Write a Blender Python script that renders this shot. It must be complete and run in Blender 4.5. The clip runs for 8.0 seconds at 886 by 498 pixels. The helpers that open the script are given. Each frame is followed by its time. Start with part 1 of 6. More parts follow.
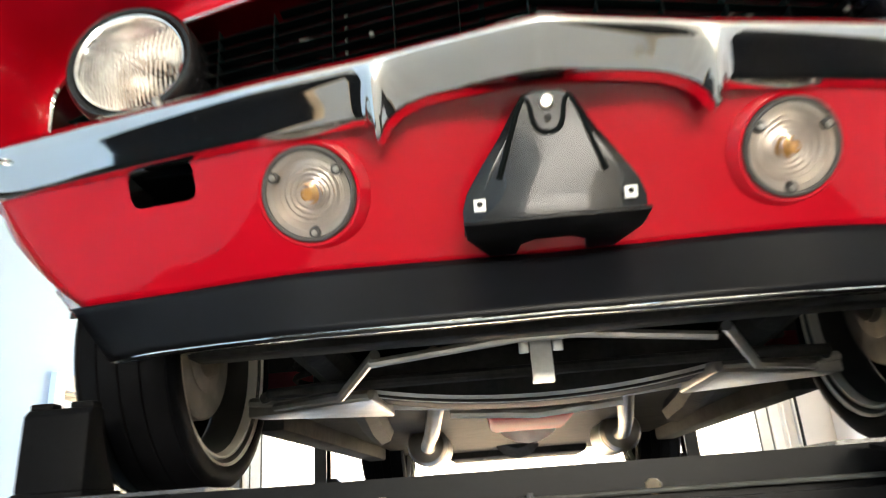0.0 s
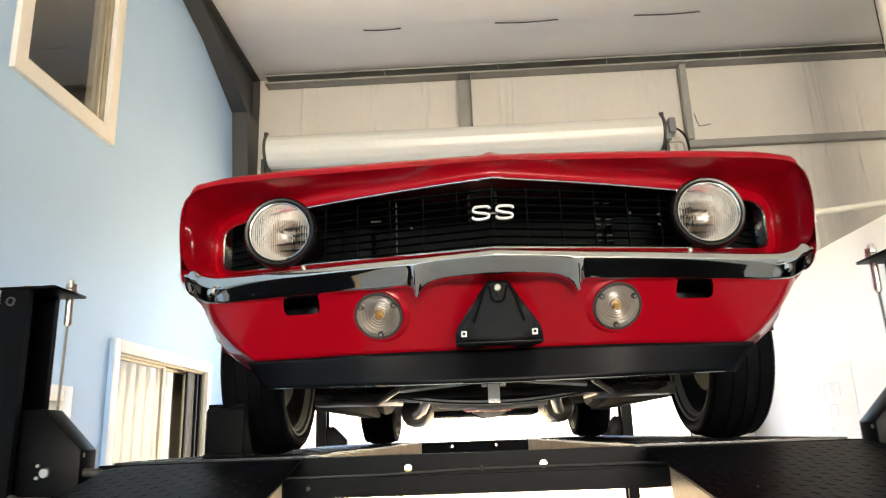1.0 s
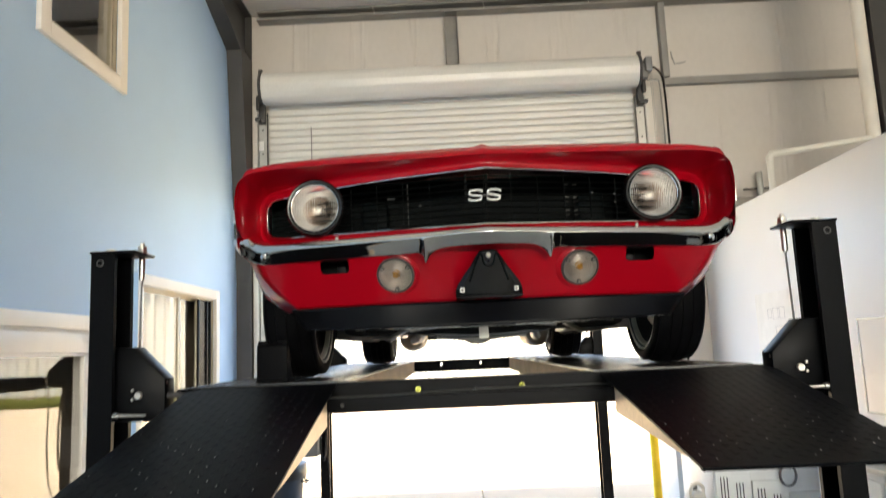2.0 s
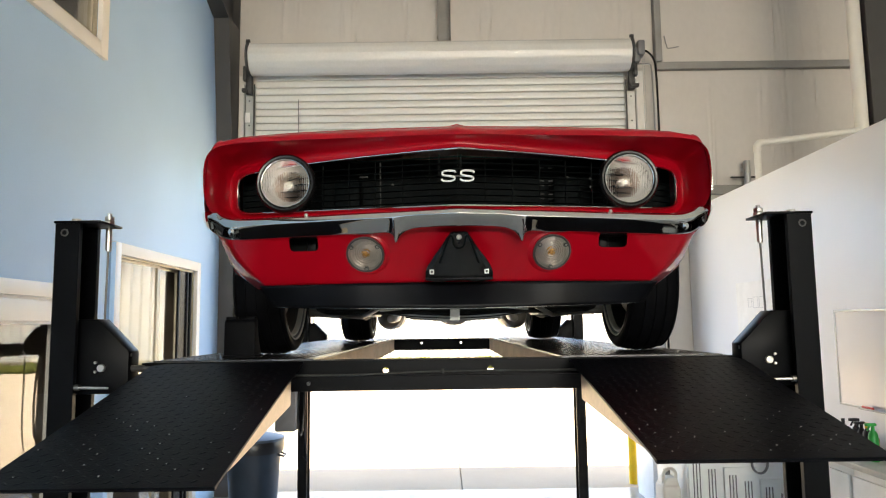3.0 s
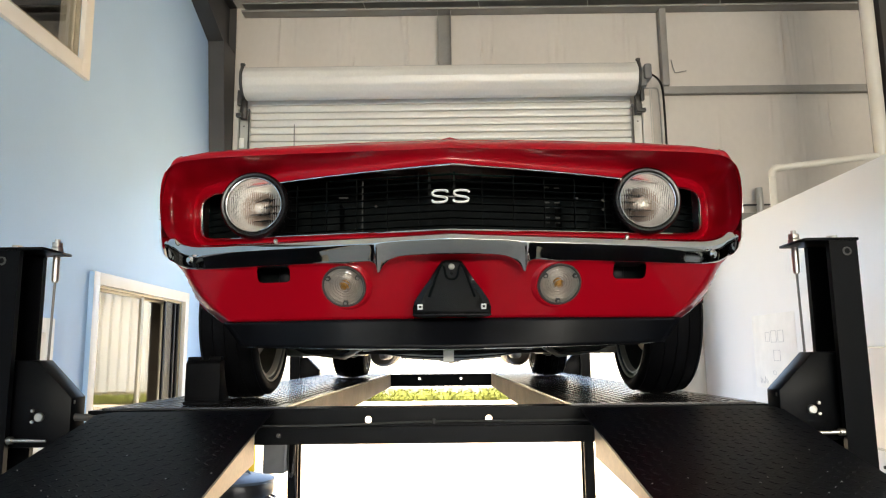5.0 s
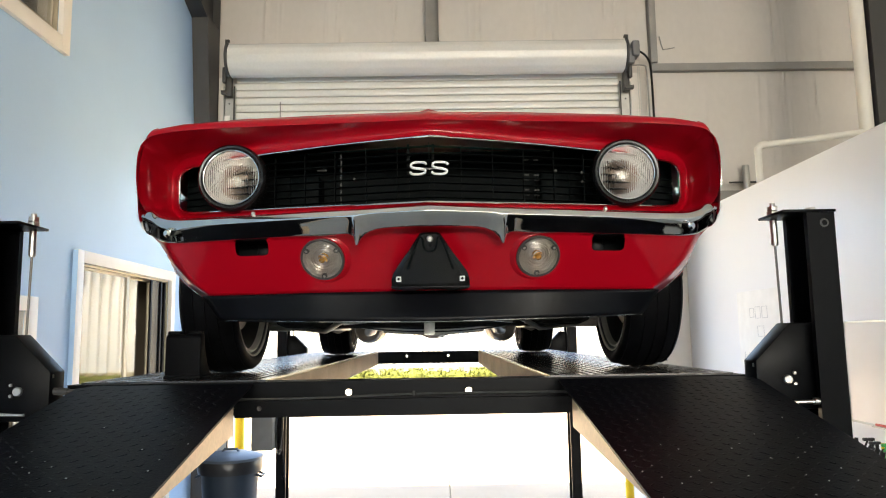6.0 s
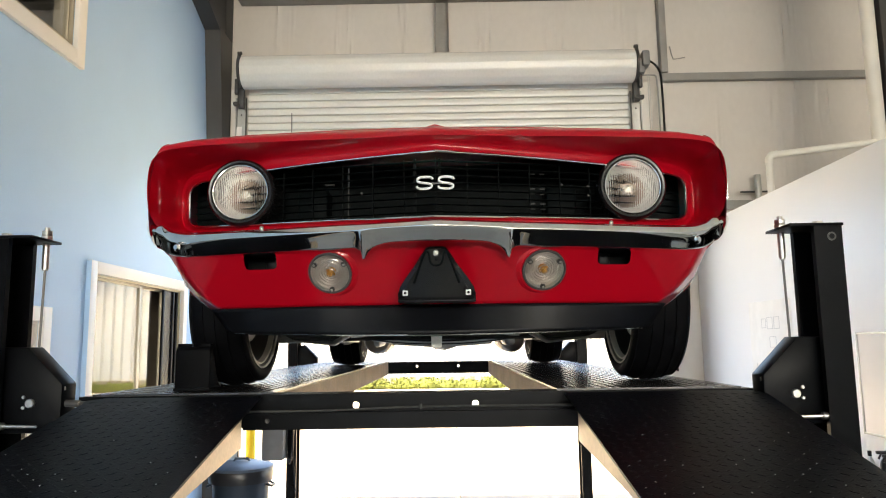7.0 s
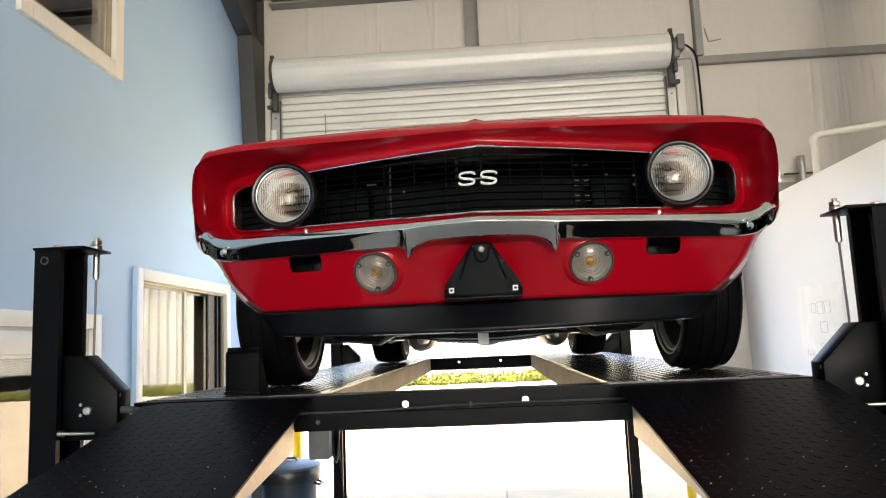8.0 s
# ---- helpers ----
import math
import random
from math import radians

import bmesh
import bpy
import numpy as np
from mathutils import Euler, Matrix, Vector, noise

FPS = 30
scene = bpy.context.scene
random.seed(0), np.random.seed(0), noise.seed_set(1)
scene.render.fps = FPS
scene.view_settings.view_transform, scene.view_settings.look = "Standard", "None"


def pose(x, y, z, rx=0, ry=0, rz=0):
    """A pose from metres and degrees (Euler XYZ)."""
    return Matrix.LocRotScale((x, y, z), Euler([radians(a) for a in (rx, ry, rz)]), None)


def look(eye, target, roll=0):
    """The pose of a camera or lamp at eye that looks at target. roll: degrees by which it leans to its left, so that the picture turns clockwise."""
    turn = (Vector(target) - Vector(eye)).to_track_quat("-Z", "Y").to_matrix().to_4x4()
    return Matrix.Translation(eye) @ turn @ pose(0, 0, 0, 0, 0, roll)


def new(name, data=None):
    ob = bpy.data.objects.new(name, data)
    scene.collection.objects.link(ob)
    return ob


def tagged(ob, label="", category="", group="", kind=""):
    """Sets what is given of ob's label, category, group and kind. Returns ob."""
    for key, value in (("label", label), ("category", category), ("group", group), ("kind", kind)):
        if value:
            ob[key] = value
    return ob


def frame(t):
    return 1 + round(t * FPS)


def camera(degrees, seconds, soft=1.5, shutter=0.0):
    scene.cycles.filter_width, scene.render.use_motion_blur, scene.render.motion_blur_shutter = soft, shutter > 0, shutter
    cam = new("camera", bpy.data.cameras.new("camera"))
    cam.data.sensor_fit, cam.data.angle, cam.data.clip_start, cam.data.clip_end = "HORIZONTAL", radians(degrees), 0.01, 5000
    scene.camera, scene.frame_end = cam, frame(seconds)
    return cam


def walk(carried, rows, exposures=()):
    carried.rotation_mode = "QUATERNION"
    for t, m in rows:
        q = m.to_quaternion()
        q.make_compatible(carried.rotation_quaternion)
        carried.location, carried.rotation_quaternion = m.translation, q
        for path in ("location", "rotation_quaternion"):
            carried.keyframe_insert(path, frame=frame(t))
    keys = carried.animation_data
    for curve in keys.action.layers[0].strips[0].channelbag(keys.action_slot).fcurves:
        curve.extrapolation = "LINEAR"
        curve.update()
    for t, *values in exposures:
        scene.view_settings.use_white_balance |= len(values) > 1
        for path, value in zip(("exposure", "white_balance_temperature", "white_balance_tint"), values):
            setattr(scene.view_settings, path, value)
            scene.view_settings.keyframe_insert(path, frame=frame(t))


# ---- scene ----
cam = camera(64.3, 8.0, soft=1.1, shutter=0.35)
PATH = [
    (0, (-0.096, -0.769, 1.731), (-0.21, 1.112, 2.4), -4.1),
    (0.5, (-0.063, -1.329, 1.745), (-0.154, 0.585, 2.317), -2.7),
    (1, (-0.079, -1.835, 1.817), (-0.145, 0.097, 2.33), -2.1),
    (1.5, (-0.15, -2.164, 1.882), (-0.127, -0.2, 2.257), -2.8),
    (2, (-0.125, -2.42, 1.881), (-0.151, -0.44, 2.16), -2.5),
    (2.2, (-0.105, -2.467, 1.875), (-0.153, -0.475, 2.056), -2.1),
    (3.3, (-0.049, -2.324, 1.909), (-0.035, -0.337, 2.133), -0.3),
    (3.5, (-0.046, -2.278, 1.917), (-0.038, -0.29, 2.135), 0.0),
    (4, (0.004, -2.172, 1.919), (-0.037, -0.184, 2.137), 1.0),
    (4.5, (-0.005, -2.076, 1.937), (-0.08, -0.098, 2.227), -0.3),
    (4.7, (-0.017, -2.063, 1.939), (-0.058, -0.088, 2.246), -0.3),
    (6, (0.024, -2.048, 1.911), (0.038, -0.063, 2.155), -0.9),
    (6.5, (0.037, -2.064, 1.914), (0.023, -0.079, 2.155), -0.8),
    (7, (0.041, -2.065, 1.926), (0.022, -0.083, 2.194), -0.8),
    (7.5, (0.032, -2.053, 1.931), (-0.064, -0.074, 2.205), -2.8),
    (8, (0.01, -2.047, 1.934), (-0.108, -0.067, 2.191), -2.5),
]
walk(cam, [(t, look(eye, target, roll)) for t, eye, target, roll in PATH],
     exposures=[(0.0, 4.65, 7800, 10), (0.5, 4.4, 7800, 10), (1.0, 3.92, 7750, 10), (1.5, 3.68, 7600, 10), (2.2, 3.45, 7400, 10), (3.5, 3.38, 7300, 10), (6.0, 3.57, 7300, 10), (8.0, 3.57, 7300, 10)])

# ---- world, sun, large lights ----
world = bpy.data.worlds.new("sky_world")
scene.world = world
world.use_nodes = True
_wn, _wl = world.node_tree.nodes, world.node_tree.links
sky = _wn.new("ShaderNodeTexSky")
sky.sky_type = "NISHITA"
sky.sun_disc = False
SUN_EL, SUN_ROT = radians(78), radians(200)
sky.sun_elevation, sky.sun_rotation = SUN_EL, SUN_ROT
_bg = _wn["Background"]
_bg.inputs["Strength"].default_value = 0.12
_wl.new(sky.outputs["Color"], _bg.inputs["Color"])

_sun = bpy.data.lights.new("sun", "SUN")
_sun.energy, _sun.angle, _sun.color = 4.0, radians(0.5), (1.0, 0.94, 0.85)
sun = new("sun", _sun)
_to = Vector((math.sin(SUN_ROT) * math.cos(SUN_EL), math.cos(SUN_ROT) * math.cos(SUN_EL), math.sin(SUN_EL)))
sun.matrix_world = look(_to * 50, (0, 0, 0))

# added fill lamp, high at the unseen far end of the bay, behind the camera
_fill = bpy.data.lights.new("added_far_fill", "AREA")
_fill.shape, _fill.size, _fill.size_y, _fill.energy, _fill.color = "RECTANGLE", 11.0, 2.4, 205.0, (1.0, 0.97, 0.92)
far_fill = new("added_far_fill", _fill)
far_fill.matrix_world = look((3.2, -21.9, 4.55), (2.0, 0, 4.0))


# ---- materials ----
def material(name, color, rough=0.5, metal=0.0, grain=0.0, grain_scale=60.0, vary=0.0, vary_scale=3.0, bump=0.0,
             bump_scale=40.0, coat=0.0, stretch=(1, 1, 1), trans=0.0, ior=1.45, piece=0.0, spec=0.5, dirt=None, dirt_amount=0.0):
    m = bpy.data.materials.new(name)
    m.use_nodes = True
    n, l = m.node_tree.nodes, m.node_tree.links
    p = n["Principled BSDF"]
    p.inputs["Base Color"].default_value = (*color, 1)
    p.inputs["Roughness"].default_value = rough
    p.inputs["Metallic"].default_value = metal
    p.inputs["Coat Weight"].default_value = coat
    p.inputs["Coat Roughness"].default_value = 0.04
    p.inputs["Transmission Weight"].default_value = trans
    p.inputs["IOR"].default_value = ior
    p.inputs["Specular IOR Level"].default_value = spec
    geo = n.new("ShaderNodeTexCoord")
    mp = n.new("ShaderNodeMapping")
    mp.inputs["Scale"].default_value = stretch
    l.new(geo.outputs["Object"], mp.inputs["Vector"])
    base = None

    def noise_node(scale, detail=5.0):
        t = n.new("ShaderNodeTexNoise")
        t.inputs["Scale"].default_value = scale
        t.inputs["Detail"].default_value = detail
        l.new(mp.outputs["Vector"], t.inputs["Vector"])
        return t

    def scaled(src, lo, hi):
        r = n.new("ShaderNodeMapRange")
        r.inputs["From Min"].default_value, r.inputs["From Max"].default_value = 0.3, 0.7
        r.inputs["To Min"].default_value, r.inputs["To Max"].default_value = lo, hi
        l.new(src, r.inputs["Value"])
        return r.outputs["Result"]

    factor = None
    for amount, scale in ((vary, vary_scale), (grain, grain_scale)):
        if amount > 0:
            v = scaled(noise_node(scale).outputs["Fac"], 1 - amount, 1 + amount)
            if factor is None:
                factor = v
            else:
                mul = n.new("ShaderNodeMath")
                mul.operation = "MULTIPLY"
                l.new(factor, mul.inputs[0]), l.new(v, mul.inputs[1])
                factor = mul.outputs[0]
    if piece > 0:
        info = n.new("ShaderNodeObjectInfo")
        r = n.new("ShaderNodeMapRange")
        r.inputs["To Min"].default_value, r.inputs["To Max"].default_value = 1 - piece, 1 + piece
        l.new(info.outputs["Random"], r.inputs["Value"])
        if factor is None:
            factor = r.outputs["Result"]
        else:
            mul = n.new("ShaderNodeMath")
            mul.operation = "MULTIPLY"
            l.new(factor, mul.inputs[0]), l.new(r.outputs["Result"], mul.inputs[1])
            factor = mul.outputs[0]
    if factor is not None:
        vm = n.new("ShaderNodeVectorMath")
        vm.operation = "SCALE"
        vm.inputs[0].default_value = color
        l.new(factor, vm.inputs["Scale"])
        base = vm.outputs["Vector"]
        l.new(base, p.inputs["Base Color"])
    if dirt is not None:
        mix = n.new("ShaderNodeMix")
        mix.data_type = "RGBA"
        mix.inputs[7].default_value = (*dirt, 1)
        if base is not None:
            l.new(base, mix.inputs[6])
        else:
            mix.inputs[6].default_value = (*color, 1)
        d = n.new("ShaderNodeMapRange")
        d.inputs["From Min"].default_value, d.inputs["From Max"].default_value = 0.5, 0.75
        d.inputs["To Min"].default_value, d.inputs["To Max"].default_value = 0.0, dirt_amount
        l.new(noise_node(2.2, 9.0).outputs["Fac"], d.inputs["Value"])
        l.new(d.outputs["Result"], mix.inputs[0])
        l.new(mix.outputs[2], p.inputs["Base Color"])
    if bump > 0:
        b = n.new("ShaderNodeBump")
        b.inputs["Strength"].default_value = bump
        b.inputs["Distance"].default_value = 0.01
        l.new(noise_node(bump_scale).outputs["Fac"], b.inputs["Height"])
        l.new(b.outputs["Normal"], p.inputs["Normal"])
    return m


M = {
    "blue_wall": material("blue_paint", (0.42, 0.62, 0.86), 0.55, vary=0.035, vary_scale=0.9, grain=0.02, grain_scale=120, bump=0.08, bump_scale=180),
    "white_wall": material("white_wall_paint", (0.86, 0.86, 0.86), 0.38, vary=0.03, vary_scale=0.8, bump=0.06, bump_scale=160),
    "insulation": material("vinyl_insulation", (0.645, 0.602, 0.552), 0.45, vary=0.05, vary_scale=0.7, grain=0.02, grain_scale=14, bump=0.16, bump_scale=2.2, stretch=(1.2, 1, 0.8)),
    "ceiling": material("white_ceiling_vinyl", (0.86, 0.84, 0.81), 0.45, vary=0.06, vary_scale=0.7, bump=0.5, bump_scale=2.0, stretch=(0.6, 1.6, 1)),
    "trim": material("white_trim_paint", (0.82, 0.79, 0.74), 0.35, vary=0.03, vary_scale=4, bump=0.03, bump_scale=90),
    "steel_grey": material("grey_primer_steel", (0.30, 0.29, 0.27), 0.5, vary=0.14, vary_scale=3, grain=0.05, grain_scale=90),
    "steel_dark": material("dark_primer_steel", (0.055, 0.053, 0.051), 0.45, vary=0.15, vary_scale=2, grain=0.06, grain_scale=90),
    "galv": material("galvanised_steel", (0.50, 0.50, 0.47), 0.42, metal=0.6, vary=0.1, vary_scale=6, grain=0.06, grain_scale=120),
    "shutter": material("shutter_paint", (0.75, 0.74, 0.695), 0.26, vary=0.04, vary_scale=1.5, grain=0.03, grain_scale=40, piece=0.02),
    "lift_black": material("black_powder_coat", (0.0024, 0.0028, 0.0036), 0.36, vary=0.25, vary_scale=5, grain=0.15, grain_scale=150, bump=0.025, bump_scale=220, spec=0.09),
    "tread_black": material("black_tread_plate", (0.0030, 0.0036, 0.0052), 0.42, spec=0.07, vary=0.3, vary_scale=4, grain=0.2, grain_scale=90, bump=0.10, bump_scale=150, dirt=(0.02, 0.02, 0.02), dirt_amount=0.2),
    # runway copy of the tread plate, paler and glossier for the sky's sheen
    "deck_black": material("sheen_deck_plate", (0.014, 0.0145, 0.016), 0.24, spec=1.0, vary=0.3, vary_scale=4, grain=0.2, grain_scale=90, bump=0.06, bump_scale=150, dirt=(0.05, 0.048, 0.045), dirt_amount=0.4),
    "gloss_side": material("gloss_black_sheet", (0.010, 0.010, 0.011), 0.16, coat=1.0, vary=0.2, vary_scale=6),
    # tan base colour stands in for the sunlit yard mirrored in the sheets
    "yard_lit_side": material("yard_lit_sheet", (0.60, 0.46, 0.31), 0.42, metal=0.25, vary=0.12, vary_scale=5, grain=0.08, grain_scale=80),
    "bolt": material("zinc_bolt", (0.62, 0.60, 0.56), 0.33, metal=1.0, vary=0.12, vary_scale=40),
    "cable": material("steel_cable", (0.16, 0.155, 0.15), 0.5, metal=0.4, grain=0.2, grain_scale=300),
    "red": material("red_car_paint", (0.37, 0.0022, 0.0105), 0.30, spec=0.10, coat=0.75, vary=0.03, vary_scale=2.0),
    "chrome": material("chrome_plate", (0.86, 0.86, 0.85), 0.055, metal=1.0, bump=0.012, bump_scale=14),
    "black_gloss": material("gloss_black_plastic", (0.010, 0.010, 0.011), 0.25, vary=0.15, vary_scale=12),
    "bracket_black": material("stamped_bracket_paint", (0.006, 0.0065, 0.007), 0.26, spec=0.3, coat=0.6, vary=0.2, vary_scale=14, bump=0.05, bump_scale=40),
    "black_satin": material("satin_black_paint", (0.0042, 0.0048, 0.0064), 0.38, spec=0.15, vary=0.2, vary_scale=6, grain=0.08, grain_scale=120),
    "grille": material("grille_black", (0.0030, 0.0048, 0.0052), 0.5, spec=0.04),
    "dim_metal": material("dulled_bracket_steel", (0.055, 0.057, 0.055), 0.5, spec=0.2, vary=0.2, vary_scale=30),
    "dim_dark": material("blackened_bracket_steel", (0.003, 0.004, 0.004), 0.5, spec=0.06, vary=0.2, vary_scale=30),
    "soot": material("underbody_black", (0.022, 0.021, 0.020), 0.68, spec=0.10, vary=0.4, vary_scale=9, grain=0.2, grain_scale=60, bump=0.15, bump_scale=60),
    "pan_red": material("red_engine_enamel", (0.36, 0.012, 0.012), 0.6, spec=0.15, vary=0.15, vary_scale=12, grain=0.08, grain_scale=90),
    "cast": material("bare_cast_metal", (0.42, 0.40, 0.37), 0.38, metal=0.85, vary=0.25, vary_scale=14, bump=0.1, bump_scale=90),
    "exhaust": material("exhaust_steel", (0.24, 0.205, 0.17), 0.4, metal=0.9, vary=0.3, vary_scale=8),
    "rubber": material("tyre_rubber", (0.0032, 0.0034, 0.0042), 0.6, spec=0.08, vary=0.2, vary_scale=8, grain=0.12, grain_scale=120, bump=0.06, bump_scale=160),
    "reflector": material("silvered_reflector", (0.97, 0.96, 0.94), 0.32, metal=0.75, bump=0.10, bump_scale=26),
    "lens": material("headlamp_glass", (0.99, 0.99, 0.98), 0.03, trans=1.0, ior=1.3),
    "lens_clear": material("lamp_lens_plastic", (0.97, 0.95, 0.93), 0.06, trans=1.0, ior=1.45),
    "rim_silver": material("silver_rim_paint", (0.10, 0.097, 0.09), 0.33, metal=0.35, vary=0.08, vary_scale=8),
    "lamp_inner": material("lamp_silver_paint", (0.56, 0.50, 0.45), 0.34, metal=0.5, vary=0.1, vary_scale=20),
    # pale copy of the rim finish, holding the yard light on its lips
    "lit_rim": material("yard_lit_rim", (0.74, 0.70, 0.62), 0.38, metal=0.15, vary=0.06, vary_scale=8),
    # brown tint imitates dark surroundings mirrored in the lamp's middle
    "bowl_brown": material("brown_reflection_bowl", (0.42, 0.33, 0.28), 0.3, metal=0.9, vary=0.2, vary_scale=30),
    "chip": material("bare_chip", (0.55, 0.55, 0.53), 0.4, metal=0.3),
    "amber": material("amber_bulb", (0.85, 0.42, 0.08), 0.25, trans=0.3, coat=0.4),
    "glass": material("window_glass", (0.95, 0.97, 0.96), 0.01, trans=1.0, ior=1.5),
    "alu": material("bronze_aluminium", (0.46, 0.40, 0.30), 0.4, metal=0.3, vary=0.08, vary_scale=8),
    # brown holds the room's dimness and the warm reflection in the panes
    "room_shade": material("room_shade_brown", (0.23, 0.185, 0.135), 0.7, vary=0.15, vary_scale=2),
    "floor": material("coated_concrete_floor", (0.36, 0.365, 0.36), 0.13, vary=0.08, vary_scale=1.2, grain=0.06, grain_scale=70, bump=0.02, bump_scale=30),
    "concrete": material("driveway_concrete", (0.37, 0.295, 0.20), 0.8, vary=0.10, vary_scale=0.6, grain=0.08, grain_scale=60, bump=0.2, bump_scale=80, piece=0.04),
    "grass": material("dry_grass", (0.16, 0.15, 0.06), 0.9, vary=0.3, vary_scale=0.4, grain=0.2, grain_scale=9),
    "leaf": material("hedge_leaf", (0.085, 0.09, 0.02), 0.8, spec=0.05, vary=0.45, vary_scale=1.6, grain=0.25, grain_scale=9),
    "cladding": material("white_metal_cladding", (0.64, 0.61, 0.545), 0.45, vary=0.05, vary_scale=0.5),
    "yellow": material("yellow_bollard_paint", (0.80, 0.52, 0.02), 0.4, vary=0.1, vary_scale=6),
    "bin": material("dark_blue_bin_plastic", (0.02, 0.032, 0.05), 0.45, vary=0.15, vary_scale=6),
    "lid": material("blue_grey_lid_plastic", (0.07, 0.095, 0.125), 0.4, vary=0.12, vary_scale=8),
    "pvc": material("white_pvc_pipe", (0.72, 0.69, 0.62), 0.35, vary=0.06, vary_scale=4),
    "paper": material("paper", (0.86, 0.85, 0.82), 0.7, vary=0.04, vary_scale=8),
    "ink": material("grey_ink", (0.56, 0.56, 0.57), 0.7),
    "board": material("whiteboard_enamel", (0.80, 0.76, 0.75), 0.16, vary=0.03, vary_scale=2),
    "plastic_white": material("white_plastic", (0.86, 0.87, 0.85), 0.4, vary=0.06, vary_scale=5),
    # dark colour for the shade inside the cabinet slots
    "slot_shade": material("slot_shade_strip", (0.14, 0.14, 0.14), 0.6),
    "wood": material("bench_wood", (0.42, 0.28, 0.15), 0.5, vary=0.2, vary_scale=3, grain=0.2, grain_scale=25, stretch=(1, 8, 8)),
    "laminate": material("pale_laminate", (0.52, 0.49, 0.44), 0.4, vary=0.08, vary_scale=4, grain=0.05, grain_scale=40),
    "bottle_dark": material("black_bottle_plastic", (0.02, 0.02, 0.022), 0.3),
    "bottle_green": material("green_bottle_plastic", (0.03, 0.38, 0.07), 0.3),
    "bottle_red": material("red_cap_plastic", (0.6, 0.05, 0.03), 0.35),
    "box_grey": material("grey_enamel", (0.20, 0.20, 0.20), 0.4, vary=0.1, vary_scale=8),
}


def fluted(m, period):
    """Upright ribs pressed into a lens."""
    n, l = m.node_tree.nodes, m.node_tree.links
    tc, wave, b = n.new("ShaderNodeTexCoord"), n.new("ShaderNodeTexWave"), n.new("ShaderNodeBump")
    wave.wave_type, wave.bands_direction = "BANDS", "X"
    wave.inputs["Scale"].default_value = 2 * math.pi / (20 * period)
    b.inputs["Strength"].default_value, b.inputs["Distance"].default_value = 0.55, 0.004
    l.new(tc.outputs["Object"], wave.inputs["Vector"])
    l.new(wave.outputs["Fac"], b.inputs["Height"])
    l.new(b.outputs["Normal"], n["Principled BSDF"].inputs["Normal"])


fluted(M["lens"], 0.0065)


# ---- mesh helpers ----
def box(x0, x1, y0, y1, z0, z1, bev=0.0, seg=2):
    bm = bmesh.new()
    bmesh.ops.create_cube(bm, size=1.0, matrix=Matrix.Translation(((x0 + x1) / 2, (y0 + y1) / 2, (z0 + z1) / 2)) @ Matrix.Diagonal((abs(x1 - x0), abs(y1 - y0), abs(z1 - z0), 1)))
    if bev > 0:
        bmesh.ops.bevel(bm, geom=bm.edges[:], offset=bev, segments=seg, affect="EDGES", profile=0.5)
    return bm


def grid(fn, nu, nv, wrap_u=False):
    bm = bmesh.new()
    rows = [[bm.verts.new(fn(i / nu, j / nv)) for j in range(nv + 1)] for i in range(nu if wrap_u else nu + 1)]
    for i in range(nu):
        a, b = rows[i], rows[(i + 1) % len(rows)]
        for j in range(nv):
            bm.faces.new((a[j], b[j], b[j + 1], a[j + 1]))
    bmesh.ops.remove_doubles(bm, verts=bm.verts[:], dist=1e-6)
    bmesh.ops.recalc_face_normals(bm, faces=bm.faces[:])
    return bm


def tube(points, r, n=12, caps=True):
    """A round rod along a line of points; r is one radius or one for each point."""
    pts = [Vector(p) for p in points]
    rs = r if isinstance(r, (list, tuple)) else [r] * len(pts)
    bm = bmesh.new()
    rings, side = [], None
    for i, p in enumerate(pts):
        d = (pts[min(i + 1, len(pts) - 1)] - pts[max(i - 1, 0)]).normalized()
        if side is None:
            side = d.orthogonal().normalized()
        side = (side - d * side.dot(d)).normalized()
        up = d.cross(side)
        rings.append([bm.verts.new(p + rs[i] * (math.cos(2 * math.pi * k / n) * side + math.sin(2 * math.pi * k / n) * up)) for k in range(n)])
    for a, b in zip(rings, rings[1:]):
        for k in range(n):
            bm.faces.new((a[k], a[(k + 1) % n], b[(k + 1) % n], b[k]))
    if caps:
        bm.faces.new(rings[0][::-1]), bm.faces.new(rings[-1])
    bmesh.ops.recalc_face_normals(bm, faces=bm.faces[:])
    return bm


def lathe(profile, m, n=32):
    """Turns a profile of (radius, height) round the z axis of the matrix m."""
    return grid(lambda u, v: m @ Vector((profile[round(v * (len(profile) - 1))][0] * math.cos(2 * math.pi * u), profile[round(v * (len(profile) - 1))][0] * math.sin(2 * math.pi * u), profile[round(v * (len(profile) - 1))][1])), n, len(profile) - 1, True)


def prism(outline, a0, a1, axis="y", bev=0.0):
    """A flat outline, in the two other axes, drawn out from a0 to a1 along an axis."""
    def at(p, a):
        return {"x": (a, p[0], p[1]), "y": (p[0], a, p[1]), "z": (p[0], p[1], a)}[axis]
    bm = bmesh.new()
    lo, hi = [bm.verts.new(at(p, a0)) for p in outline], [bm.verts.new(at(p, a1)) for p in outline]
    bm.faces.new(lo), bm.faces.new(hi[::-1])
    for k in range(len(outline)):
        q = (k + 1) % len(outline)
        bm.faces.new((lo[k], hi[k], hi[q], lo[q]))
    bmesh.ops.recalc_face_normals(bm, faces=bm.faces[:])
    if bev > 0:
        bmesh.ops.bevel(bm, geom=bm.edges[:], offset=bev, segments=2, affect="EDGES", profile=0.5)
    return bm


